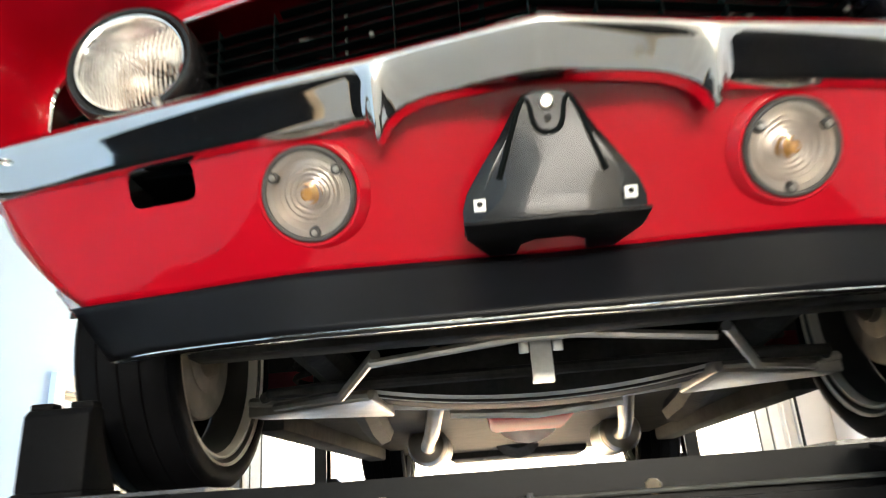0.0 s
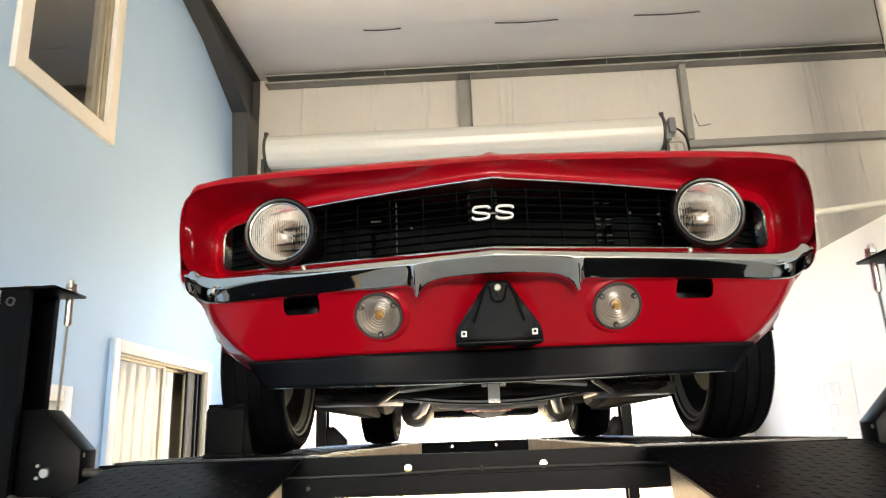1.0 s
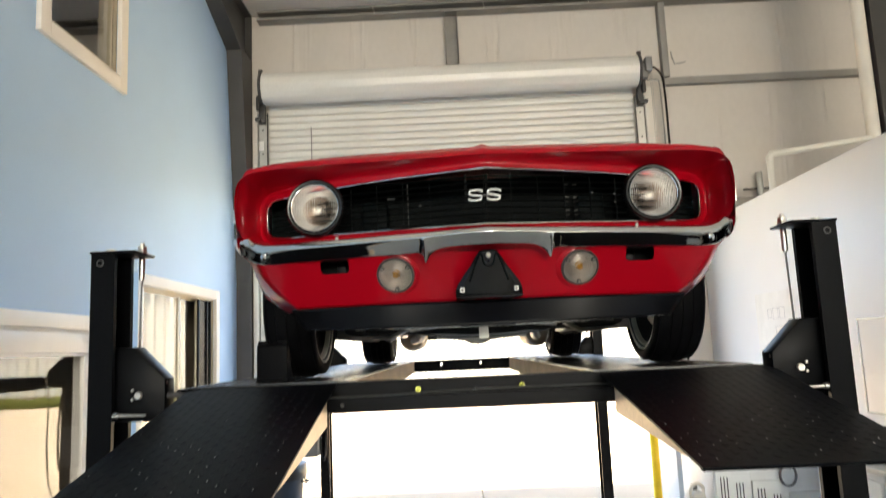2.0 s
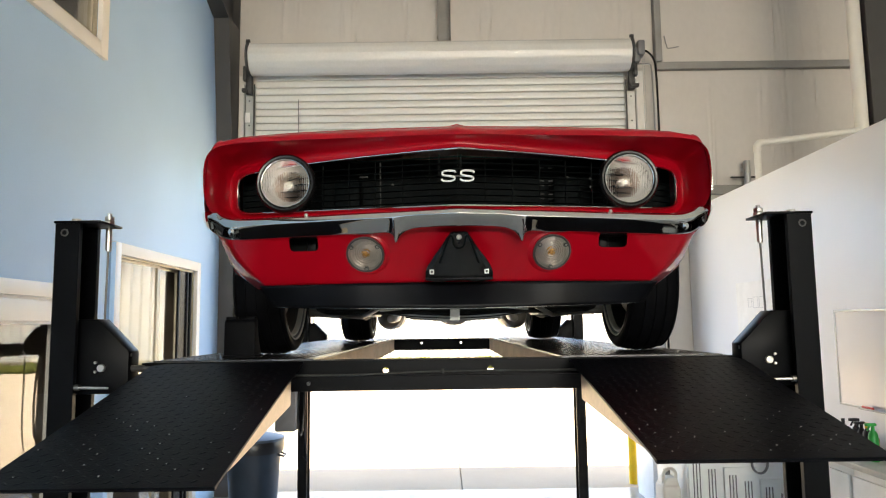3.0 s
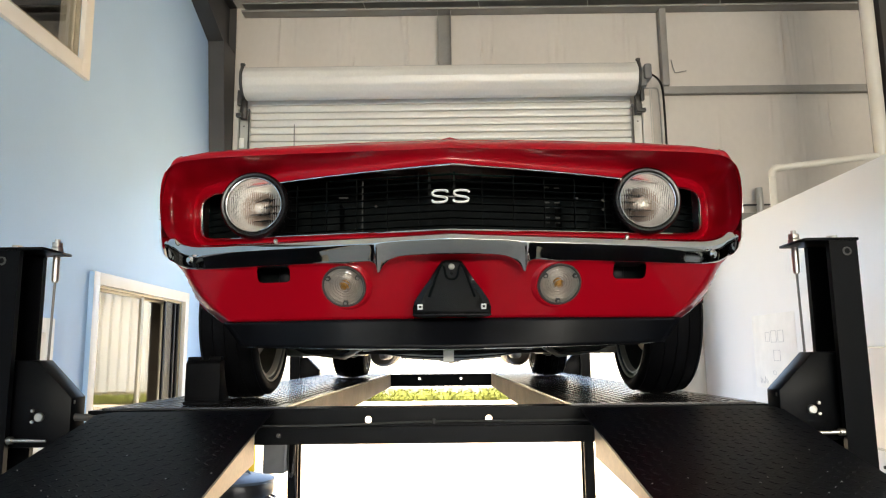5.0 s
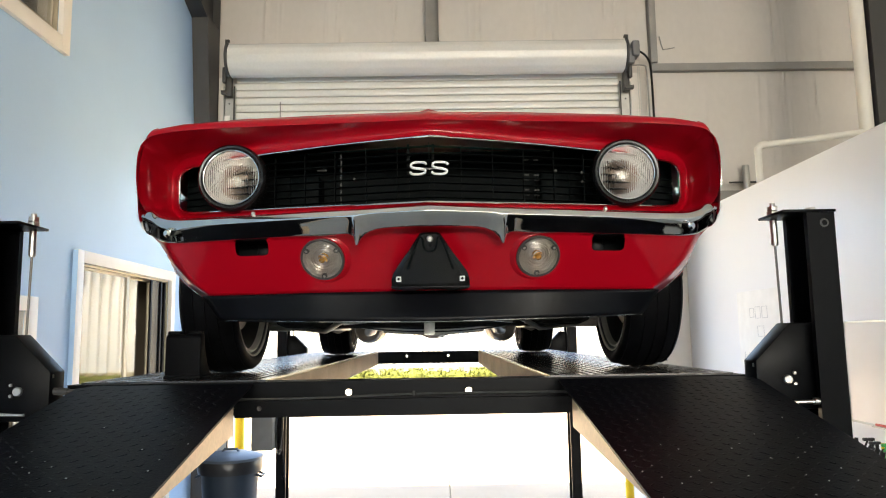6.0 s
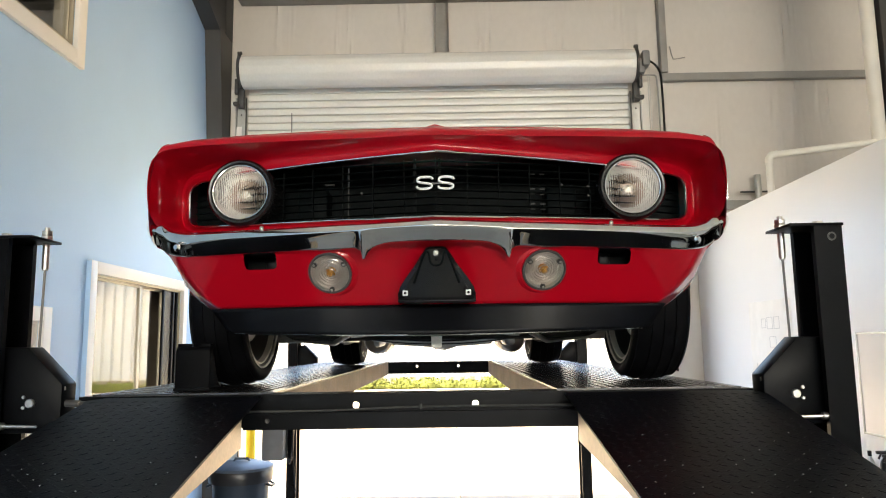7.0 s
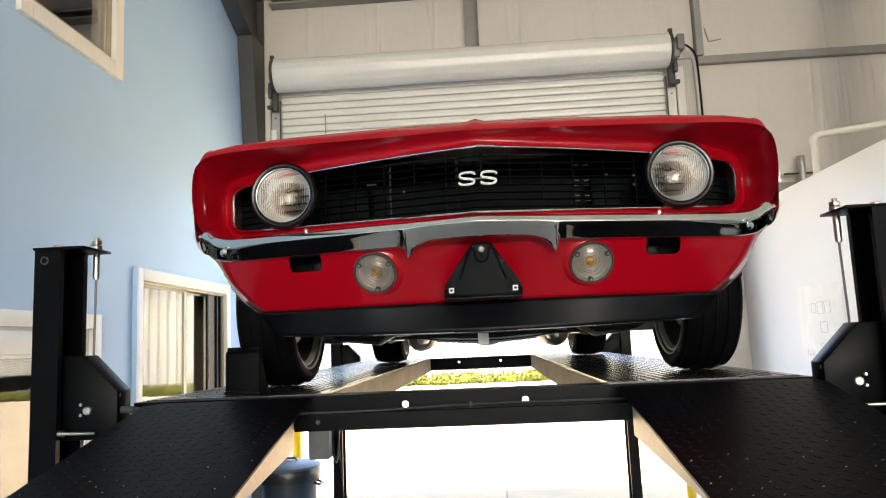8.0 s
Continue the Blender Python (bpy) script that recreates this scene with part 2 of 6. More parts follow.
def joined(*bms):
    out = bmesh.new()
    for b in bms:
        me = bpy.data.meshes.new("tmp")
        b.to_mesh(me)
        b.free()
        out.from_mesh(me)
        bpy.data.meshes.remove(me)
    return out


def moved(bm, m):
    bmesh.ops.transform(bm, matrix=m, verts=bm.verts[:])
    return bm


ORIGIN = {}


def empty(name, at, label, category, group="", kind=""):
    ob = new(name)
    ob.location = at
    ob.empty_display_size = 0.1
    ORIGIN[ob.name] = Vector(at)
    return tagged(ob, label, category, group, kind)


def part(name, bm, mat, parent=None, label="", smooth=35, solid=0.0):
    """Links a bmesh, given in world places, as one mesh object, under a thing or a part if there is one."""
    at = ORIGIN[parent.name] if parent else Vector((0, 0, 0))
    bmesh.ops.translate(bm, verts=bm.verts[:], vec=-at)
    me = bpy.data.meshes.new(name)
    bm.to_mesh(me)
    bm.free()
    if smooth:
        me.polygons.foreach_set("use_smooth", [True] * len(me.polygons))
        me.set_sharp_from_angle(angle=radians(smooth))
    me.materials.append(M[mat])
    ob = new(name, me)
    if solid:
        mod = ob.modifiers.new("thickness", "SOLIDIFY")
        mod.thickness, mod.offset = solid, -1.0
    if parent:
        ob.parent = parent
        ORIGIN[ob.name] = at
    if label:
        ob["label"] = label
    return ob


def thing(name, bm, mat, label, category, group="", kind="", smooth=35):
    """One mesh that is a whole thing, with its origin at the middle of its base."""
    lo = [min(v.co[k] for v in bm.verts) for k in range(3)]
    hi = [max(v.co[k] for v in bm.verts) for k in range(3)]
    at = Vector(((lo[0] + hi[0]) / 2, (lo[1] + hi[1]) / 2, lo[2]))
    bmesh.ops.translate(bm, verts=bm.verts[:], vec=-at)
    ob = part(name, bm, mat, None, "", smooth)
    ob.location = at
    ORIGIN[ob.name] = at
    return tagged(ob, label, category, group, kind)


def lerp(a, b, t):
    return a + (b - a) * t


def rounded(pts, times=3):
    """Corner cutting: turns an outline into a smooth one, ends kept."""
    for _ in range(times):
        new_pts = [pts[0]]
        for a, b in zip(pts, pts[1:]):
            new_pts += [tuple(lerp(p, q, 0.25) for p, q in zip(a, b)), tuple(lerp(p, q, 0.75) for p, q in zip(a, b))]
        pts = new_pts + [pts[-1]]
    return pts


def curve(x, pts):
    """A smooth line without overshoot through (x, value) pairs."""
    if x <= pts[0][0]:
        return pts[0][1]
    if x >= pts[-1][0]:
        return pts[-1][1]
    h = [q[0] - p[0] for p, q in zip(pts, pts[1:])]
    d = [(q[1] - p[1]) / (q[0] - p[0]) for p, q in zip(pts, pts[1:])]
    def slope(k):
        if k == 0:
            return d[0]
        if k == len(d):
            return d[-1]
        if d[k - 1] * d[k] <= 0:
            return 0.0
        w1, w2 = 2 * h[k] + h[k - 1], h[k] + 2 * h[k - 1]
        return (w1 + w2) / (w1 / d[k - 1] + w2 / d[k])
    k = max(i for i in range(len(d)) if pts[i][0] <= x)
    t = (x - pts[k][0]) / h[k]
    m0, m1 = slope(k) * h[k], slope(k + 1) * h[k]
    return (2 * t ** 3 - 3 * t * t + 1) * pts[k][1] + (t ** 3 - 2 * t * t + t) * m0 + (3 * t * t - 2 * t ** 3) * pts[k + 1][1] + (t ** 3 - t * t) * m1


# ---- the building ----
def wall_with_openings(axis, c0, c1, a0, a1, z0, z1, holes):
    """A wall slab from c0 to c1 through its thickness, a0 to a1 along it, cut by holes (a, b, low, high)."""
    bms = []
    cuts_a = sorted({a0, a1, *[h[0] for h in holes], *[h[1] for h in holes]})
    cuts_z = sorted({z0, z1, *[h[2] for h in holes], *[h[3] for h in holes]})
    bm = bmesh.new()
    for p, q in zip(cuts_a, cuts_a[1:]):
        for r, s in zip(cuts_z, cuts_z[1:]):
            if any(h[0] <= p and q <= h[1] and h[2] <= r and s <= h[3] for h in holes):
                continue
            bms.append(box(c0, c1, p, q, r, s) if axis == "x" else box(p, q, c0, c1, r, s))
    bm = joined(*bms)
    bmesh.ops.remove_doubles(bm, verts=bm.verts[:], dist=1e-5)
    seen = {}
    for f in bm.faces:
        seen.setdefault(tuple(round(c, 4) for c in f.calc_center_median()), []).append(f)
    bmesh.ops.delete(bm, geom=[f for fs in seen.values() if len(fs) > 1 for f in fs], context="FACES_ONLY")
    return bm


def setting(name, bm, mat, label, category, smooth=35):
    return tagged(part(name, bm, mat, None, "", smooth), label, category, "", "structure")


CEIL, BACK, LEFT, RIGHT = 6.13, 5.95, -2.693, 2.85
setting("floor", box(LEFT - 3.2, 9.0, -22.2, 6.05, -0.15, 0.0), "floor", "light grey coated concrete workshop floor, glossy", "floor")
setting("wall_west", wall_with_openings("x", LEFT - 0.15, LEFT, -22.2, 5.895, 0.0, CEIL, [(3.281, 5.05, 0.0, 2.50), (0.60, 2.60, 0.0, 2.115), (1.86, 2.815, 4.10, 5.45)]), "blue_wall", "smooth light blue painted partition wall", "wall", 0)
setting("wall_north", wall_with_openings("y", BACK, BACK + 0.2, LEFT - 0.4, 9.0, 0.0, CEIL, [(-2.32, 2.19, 0.0, 4.80)]), "insulation", "off-white vinyl faced insulated metal wall", "wall", 0)
setting("wall_east", box(9.0, 9.15, -22.2, 6.15, 0.0, CEIL), "insulation", "off-white insulated metal wall", "wall", 0)
# unseen end wall, set far back to dim reflections; its opening is added
setting("wall_south", wall_with_openings("y", -22.35, -22.2, LEFT - 3.2, 9.15, 0.0, CEIL, [(-2.1, 8.5, 3.3, 5.8)]), "insulation", "unseen off-white end wall with an added high opening for the fill lamp", "wall", 0)
setting("ceiling", box(LEFT - 3.2, 9.15, -22.35, 6.15, CEIL, CEIL + 0.12), "ceiling", "white vinyl faced roof insulation", "ceiling", 0)
setting("wall_partition", box(RIGHT, RIGHT + 0.13, -4.0, BACK - 0.03, 0.0, 3.205, 0.004), "white_wall", "glossy white painted partition wall, lower than the roof", "wall")
setting("wall_office", wall_with_openings("x", LEFT - 3.2, LEFT - 3.05, -22.2, 6.05, 0.0, CEIL, []), "room_shade", "added room wall behind the glass, dimness put into its brown colour", "wall", 0)
setting("office_ceiling", box(LEFT - 3.05, LEFT - 0.15, -22.2, 5.95, 2.75, 2.85), "room_shade", "added room ceiling between the two storeys, dimness put into its colour", "ceiling", 0)
setting("wall_office_end", box(LEFT - 3.05, LEFT - 0.4, 5.8, 5.94, 0.0, CEIL), "room_shade", "added end wall of the room, dimness put into its colour", "wall", 0)


def steel_frame():
    # tapered corner column with the deep haunch of its rafter
    x0, x1 = LEFT + 0.003, LEFT + 0.178
    xm = (x0 + x1) / 2
    e = empty("steel_column", (xm, 5.6, 0), "dark primed tapered steel corner column with rafter", "steel column", kind="structure")
    part("column", joined(
        prism([(5.843, 0), (5.843, 2.75), (5.469, 5.52), (5.484, 5.52), (5.858, 2.75), (5.858, 0)], x0, x1, "x"),
        prism([(5.860, 0), (5.898, 0), (5.898, 5.52), (5.486, 5.52), (5.860, 2.75)], x1 - 0.010, x1, "x"),
        prism([(5.860, 0), (5.898, 0), (5.898, 5.50), (5.488, 5.50), (5.860, 2.75)], xm - 0.007, xm + 0.007, "x"),
        box(x0, x1, 5.90, 5.92, 0, 6.12)), "steel_dark", e, smooth=0)
    low = [(5.465, 5.50), (4.5, 5.86), (3.9, 5.98), (-22.2, 5.98)]
    web = [(5.90, CEIL - 0.03), (5.90, 5.50)] + low + [(-22.2, CEIL - 0.03)]
    part("rafter_web", prism(web, xm - 0.006, xm + 0.006, "x"), "steel_dark", e, smooth=0)
    part("rafter_flange", joined(*[prism([(a[0], a[1]), (b[0], b[1]), (b[0], b[1] - 0.014), (a[0], a[1] - 0.014)], x0, x1, "x") for a, b in zip(low, low[1:])]), "steel_dark", e, smooth=0)
    part("rafter_cap", box(x0, x1, -22.2, 5.92, CEIL - 0.028, CEIL - 0.006), "steel_dark", e, smooth=0)
    part("stiffener", prism([(5.50, 5.50), (5.88, 5.10), (5.88, 5.12), (5.50, 5.52)], x0 + 0.004, x1 - 0.004, "x"), "steel_dark", e, smooth=0)


def channel(x0, x1, y0, y1, z0, z1, lip, along):
    """A cold-rolled C section, open to the room."""
    t = 0.006
    if along == "x":
        c = [(y1, z0), (y0, z0), (y0, z0 + lip), (y0 + t, z0 + lip), (y0 + t, z0 + t), (y1 - t, z0 + t), (y1 - t, z1 - t), (y0 + t, z1 - t), (y0 + t, z1 - lip), (y0, z1 - lip), (y0, z1), (y1, z1)]
        return prism(c, x0, x1, "x")
    c = [(x0, y0), (x0 + t, y0), (x0 + t, y1 - t), (x1 - t, y1 - t), (x1 - t, y0), (x1, y0), (x1, y1), (x0, y1)]
    return prism(c, z0, z1, "z")


def girts():
    g = "girts of the end wall"
    def girt(x0, x1, y0, z0, z1, label, name="wall_girt", along="x"):
        b = channel(x0, x1, y0, BACK - 0.004, z0, z1, 0.02, along) if name != "wall_girt" else box(x0, x1, y0, BACK - 0.012, z0, z1, 0.006)
        tagged(part(name, b, "steel_grey", None, "", 0), label, "steel girt", g, "structure")
    girt(2.56, 9.0, 5.86, 4.948, 5.036, "grey cold-rolled steel girt across the end wall")
    girt(2.56, 9.0, 5.86, 3.405, 3.510, "grey cold-rolled steel girt across the end wall")
    girt(-2.42, 9.0, 5.78, 6.00, 6.115, "grey steel eave strut along the top of the end wall", "eave_strut")
    girt(-0.092, 0.068, 5.80, 5.375, 5.998, "short grey steel post over the rolling door", "door_header_post", "z")
    tagged(part("jamb_post", box(2.545, 2.622, 5.83, BACK - 0.004, 5.04, 5.998, 0.004), "steel_grey", None, "", 35), "grey steel jamb post above the girt", "steel post", g, "structure")


def rolling_door():
    DL, DR = -2.291, 2.153   # inner edges of the two guides
    e = empty("rolling_door", (-0.07, 5.8, 0), "cream ribbed steel rolling door, half raised", "rolling door", kind="structure")
    R, CY, CZ = 0.190, 5.70, 5.062
    def drum_pt(u, v):
        a = 2 * math.pi * u
        r = R + 0.0011 * math.cos(14 * a) - 0.004 * (a / math.pi % 1.0)
        return (lerp(-2.305, 2.175, v), CY - r * math.cos(a), CZ + r * math.sin(a))
    part("curtain_roll", grid(drum_pt, 112, 6, True), "shutter", e, "coiled cream door curtain")
    rng = random.Random(12)
    for x, s in ((-2.322, -1), (2.192, 1)):
        # sickle-shaped end plate that follows the roll, with a hooked tip and a ragged back
        arc = [(CY - 0.212 * math.cos(a), CZ + 0.212 * math.sin(a)) for a in np.linspace(1.0, -1.35, 15)]
        back = [(CY - (0.168 + rng.uniform(-0.012, 0.012)) * math.cos(a), CZ + 0.168 * math.sin(a)) for a in np.linspace(-1.2, 0.85, 9)]
        part("end_bracket", prism([(float(p), float(q)) for p, q in arc + back], x - 0.011, x + 0.011, "x"), "steel_dark", e, smooth=0)
        part("bracket_hook", joined(box(x - 0.035 if s > 0 else x - 0.012, x + 0.012 if s > 0 else x + 0.035, 5.535, 5.575, 5.225, 5.252, 0.004), box(x - 0.014, x + 0.014, 5.545, 5.60, 5.19, 5.23, 0.004)), "steel_dark", e)
        part("mount_plate", joined(box(x + s * 0.02 - 0.035, x + s * 0.02 + 0.035, 5.72, 5.79, 4.66, 4.93, 0.006), box(x + s * 0.055 - 0.02, x + s * 0.055 + 0.02, 5.66, 5.72, 4.80, 4.98, 0.008), box(x - 0.02, x + 0.06 * s + 0.02 * s, 5.64, 5.70, 4.66, 4.70, 0.004) if s < 0 else box(x - 0.02, x + 0.08, 5.64, 5.70, 4.66, 4.70, 0.004)), "steel_dark", e)
        part("axle_stub", lathe([(0, -0.03), (0.06, -0.03), (0.06, 0.03), (0, 0.03)], Matrix.Translation((x, CY, CZ)) @ pose(0, 0, 0, 0, 90, 0), 16), "steel_dark", e)
    for x0, x1 in ((DL - 0.13, DL), (DR, DR + 0.13)):
        part("guide_rail", joined(box(x0, x1, 5.925, BACK - 0.002, 0, 4.80), box(x0, x0 + 0.012, 5.80, 5.925, 0, 4.80), box(x1 - 0.012, x1, 5.80, 5.925, 0, 4.80), box(x0 + 0.02, x1 - 0.02, 5.82, 5.828, 0, 4.80)), "galv", e, smooth=0)
        part("guide_lip", box(x1 - 0.010 if x1 == DL else x0 - 0.006, x1 + 0.006 if x1 == DL else x0 + 0.010, 5.794, 5.799, 0, 4.80), "steel_dark", e, "black weather strip along the guide", smooth=0)
        for z in (4.60, 4.30):
            part("guide_bolt", lathe([(0, 0.006), (0.008, 0.005), (0.011, 0)], Matrix.Translation(((x0 + x1) / 2, 5.82, z)) @ pose(0, 0, 0, 90, 0, 0), 10), "steel_dark", e)
    # one ribbed slat, repeated down the curtain
    pitch = 0.0877
    def slat_pt(u, v):
        s = v * pitch
        d = curve(s / pitch, [(0, 0.0), (0.05, 0.0), (0.11, 0.030), (0.18, 0.033), (0.50, 0.037), (0.88, 0.033), (0.95, 0.029), (1.0, 0.0)])
        return (lerp(DL, DR, u), 5.905 - d, s)
    first = part("slat", grid(slat_pt, 1, 36), "shutter", e, smooth=50)
    first.location = Vector((0, 0, 3.897))
    for k in range(1, 12):
        s = first.copy()
        s.location = Vector((0, 0, 3.897 + k * pitch))
        scene.collection.objects.link(s)
    part("bottom_bar", box(DL, DR, 5.85, 5.90, 3.83, 3.90, 0.006), "galv", e)
    part("jamb_plate", box(DR + 0.134, DR + 0.245, 5.90, BACK - 0.002, 0, 4.94, 0.003), "trim", e)
    part("jamb_plate", box(DL - 0.215, DL - 0.134, 5.90, BACK - 0.002, 0, 4.94, 0.003), "trim", e)
    part("limit_tape", box(DL - 0.11, DL - 0.05, 5.792, 5.799, 4.33, 4.45), "paper", e, "pale label on the guide")
    part("hanging_cord", tube([(-1.775, 5.845, 4.62), (-1.772, 5.846, 4.3), (-1.776, 5.845, 3.95)], 0.006, 6), "box_grey", e, "thin dark cord against the curtain")
    # chain hoist at the side
    part("hoist_housing", joined(box(2.255, 2.34, 5.56, 5.74, 5.02, 5.20, 0.02), box(2.215, 2.29, 5.60, 5.70, 4.95, 5.12, 0.01)), "box_grey", e)
    links = [tube([(2.335, 5.62 + dy, z), (2.335, 5.62 + dy, z - 0.022)], 0.004, 6) for dy in (0, 0.07) for z in np.arange(5.02, 1.4, -0.03)]
    part("hand_chain", joined(*links), "galv", e)["kind"] = "stuff"
    part("hoist_cable", tube(rounded([(2.33, 5.70, 5.13), (2.42, 5.76, 5.13), (2.50, 5.80, 5.07), (2.528, 5.80, 4.95), (2.53, 5.80, 4.15), (2.52, 5.80, 1.6)], 2), 0.013, 10), "black_gloss", e, "black drooping power cable")
    part("cable_conduit", tube(rounded([(2.30, 5.79, 4.985), (2.44, 5.79, 4.99), (2.475, 5.79, 4.96), (2.48, 5.79, 4.2), (2.48, 5.79, 1.6)], 2), 0.009, 8), "steel_grey", e)


def glazed_opening(name, y0, y1, z0, z1, panels, label, category, sill=False, header=0.0):
    """White trim round an opening in the blue wall, with a metal sash and panes in it."""
    e = empty(name, (LEFT, (y0 + y1) / 2, z0), label, category, kind="structure")
    w, d = (0.112 if sill else 0.096), 0.037
    for nm, b in (("side_trim", box(LEFT - 0.002, LEFT + d, y0 - w, y0, z0 - (w if sill else 0), z1 + w, 0.004)), ("side_trim", box(LEFT - 0.002, LEFT + d, y1, y1 + w, z0 - (w if sill else 0), z1 + w, 0.004)), ("head_trim", box(LEFT - 0.002, LEFT + d, y0, y1, z1, z1 + w, 0.004))):
        part(nm, b, "trim", e)
    if sill:
        part("sill_trim", box(LEFT - 0.002, LEFT + d, y0, y1, z0 - w, z0, 0.004), "trim", e)
    part("jamb", joined(box(LEFT - 0.15, LEFT - 0.002, y0, y0 + 0.018, z0, z1), box(LEFT - 0.15, LEFT - 0.002, y1 - 0.018, y1, z0, z1), box(LEFT - 0.15, LEFT - 0.002, y0 + 0.018, y1 - 0.018, z1 - 0.018, z1)), "trim" if header else "alu", e, smooth=0)
    a, b, top = y0 + 0.018, y1 - 0.018, z1 - 0.018 - header
    if header:
        part("shade_cassette", box(LEFT - 0.10, LEFT - 0.002, a, b, top, z1 - 0.018, 0.006), "trim", e, "cream roller shade cassette")
    s, low = (0.10, 0.02) if header else (0.018, 0.02) if sill else (0.05, 0.02)
    for k, (p, q) in enumerate(panels or [(a, b)]):
        xo = LEFT - (0.045 if header else 0.055) - 0.045 * (k % 2)
        f = part("sash", joined(box(xo, xo + 0.03, p, p + s, z0, top, 0.003), box(xo, xo + 0.03, q - s, q, z0, top, 0.003), box(xo, xo + 0.03, p + s, q - s, top - low, top, 0.003), box(xo, xo + 0.03, p + s, q - s, z0, z0 + 3 * low, 0.003)), "trim" if header else "alu", e)
        g = part("pane", box(xo + 0.012, xo + 0.018, p + s - 0.004, q - s + 0.004, z0 + low, top - low + 0.004), "glass", f, smooth=0)
        g.visible_shadow = False
    if not header and not sill:
        # thin strip in the wall's blue along the casing's near edge
        part("casing_return", box(LEFT - 0.001, LEFT + d - 0.002, y0 - w - 0.005, y0 - w - 0.0005, z0, z1 + w - 0.004), "blue_wall", e, "blue strip along the edge of the casing", smooth=0)
    return e


def insulation_sheet(x0, x1, z0, z1, folds, seed):
    """Vinyl facing hung on the end wall, drawn into loose upright folds."""
    rng = random.Random(seed)
    ridges = [(rng.choice(folds) + rng.gauss(0, 0.10), rng.uniform(0.006, 0.016), rng.uniform(0.003, 0.011), rng.uniform(z0, z1), rng.uniform(0.25, 0.8), rng.uniform(-0.05, 0.05)) for _ in range(18)]
    nu, nv = int((x1 - x0) / 0.014), 30
    def f(u, v):
        x, z = lerp(x0, x1, u), lerp(z0, z1, v)
        d = 0.006 * math.sin(5.1 * x + 1.3 * z) * math.sin(math.pi * v)
        for cx, w, h, cz, lz, tilt in ridges:
            e = (x - cx - tilt * (z - cz)) / w
            if abs(e) < 3:
                d += h * math.exp(-e * e) * math.exp(-((z - cz) / lz) ** 2)
        return (x, BACK - 0.008 - max(-0.003, d), z)
    setting("wall_facing", grid(f, nu, nv), "insulation", "off-white vinyl facing with loose upright folds", "wall", 60)


steel_frame()
insulation_sheet(2.60, 5.9, 3.515, 4.944, [3.1, 3.95, 3.98, 4.4, 4.55], 3)
insulation_sheet(2.63, 5.9, 5.042, 5.995, [3.92, 4.02, 4.12, 4.14, 4.6], 4)
setting("conduit_stub", lathe([(0, 0), (0.036, 0.0), (0.038, 0.004), (0.038, 0.33), (0.034, 0.336), (0, 0.336)], Matrix.Translation((3.555, 5.82, 3.455)), 20), "galv", "short galvanised conduit stub against the end wall", "conduit")
setting("hanger_rod", tube([(3.36, 5.83, 3.595), (3.67, 5.83, 3.597)], 0.011, 8), "steel_dark", "thin dark steel rod beside the conduit stub", "rod")
setting("loose_strap", tube([(2.684, 5.93, 5.39), (2.698, 5.925, 5.30), (2.72, 5.93, 5.232), (2.78, 5.925, 5.236), (2.857, 5.93, 5.253)], 0.007, 6), "steel_grey", "loose grey strap end hanging on the wall facing", "strap")
insulation_sheet(0.075, 2.54, 5.06, 5.995, [0.5, 1.4, 2.2], 6)
insulation_sheet(-2.50, -0.097, 5.06, 5.995, [-1.9, -1.2, -0.5], 7)
girts()
rolling_door()
glazed_opening("sliding_door_1", 3.281, 5.05, 0.0, 2.50, [(3.299, 4.215), (4.262, 4.80)], "white-trimmed partly open sliding glass door reflecting the yard", "sliding door")
# insect screen leaf with dark stiles, parked over the open side of the first door
_scr = empty("screen_door", (LEFT - 0.13, 4.75, 0.0), "dark sliding insect screen leaf beside the glass door", "screen door", kind="structure")
part("screen_mesh", box(LEFT - 0.034, LEFT - 0.030, 4.665, 5.03, 0.02, 2.48), "black_gloss", _scr, smooth=0)
for y in (4.68, 4.92, 5.01):
    part("stile", box(LEFT - 0.030, LEFT - 0.014, y - 0.016, y + 0.016, 0.0, 2.48, 0.003), "black_satin", _scr)
glazed_opening("sliding_door_2", 0.60, 2.60, 0.0, 2.115, [(0.618, 2.582)], "white-trimmed glass door with a cream shade cassette", "glass door", header=0.14)
glazed_opening("window_1", 1.86, 2.815, 4.10, 5.45, [], "white-trimmed fixed window high in the blue wall", "window", sill=True)
for x0, x1 in ((-1.09, -0.68), (0.34, 1.02), (1.84, 2.54)):
    setting("roof_strap", tube([(lerp(x0, x1, t), 4.95, CEIL - 0.004 - 0.012 * math.sin(math.pi * t)) for t in [k / 8 for k in range(9)]], 0.007, 8), "steel_dark", "short dark strap pinned under the roof insulation", "strap")
for x in (-0.95, 0.42, 1.72, 3.3):
    setting("insulation_seam", tube([(x, 5.94, 5.998), (x + 0.01, 5.935, 6.03), (x - 0.03, 5.80, 6.11)], 0.005, 6), "paper", "pale strap end over the eave strut", "strap")
setting("baseboard", box(RIGHT - 0.012, RIGHT, -4.0, BACK - 0.03, 0.0, 0.10, 0.003), "trim", "white painted baseboard", "baseboard")


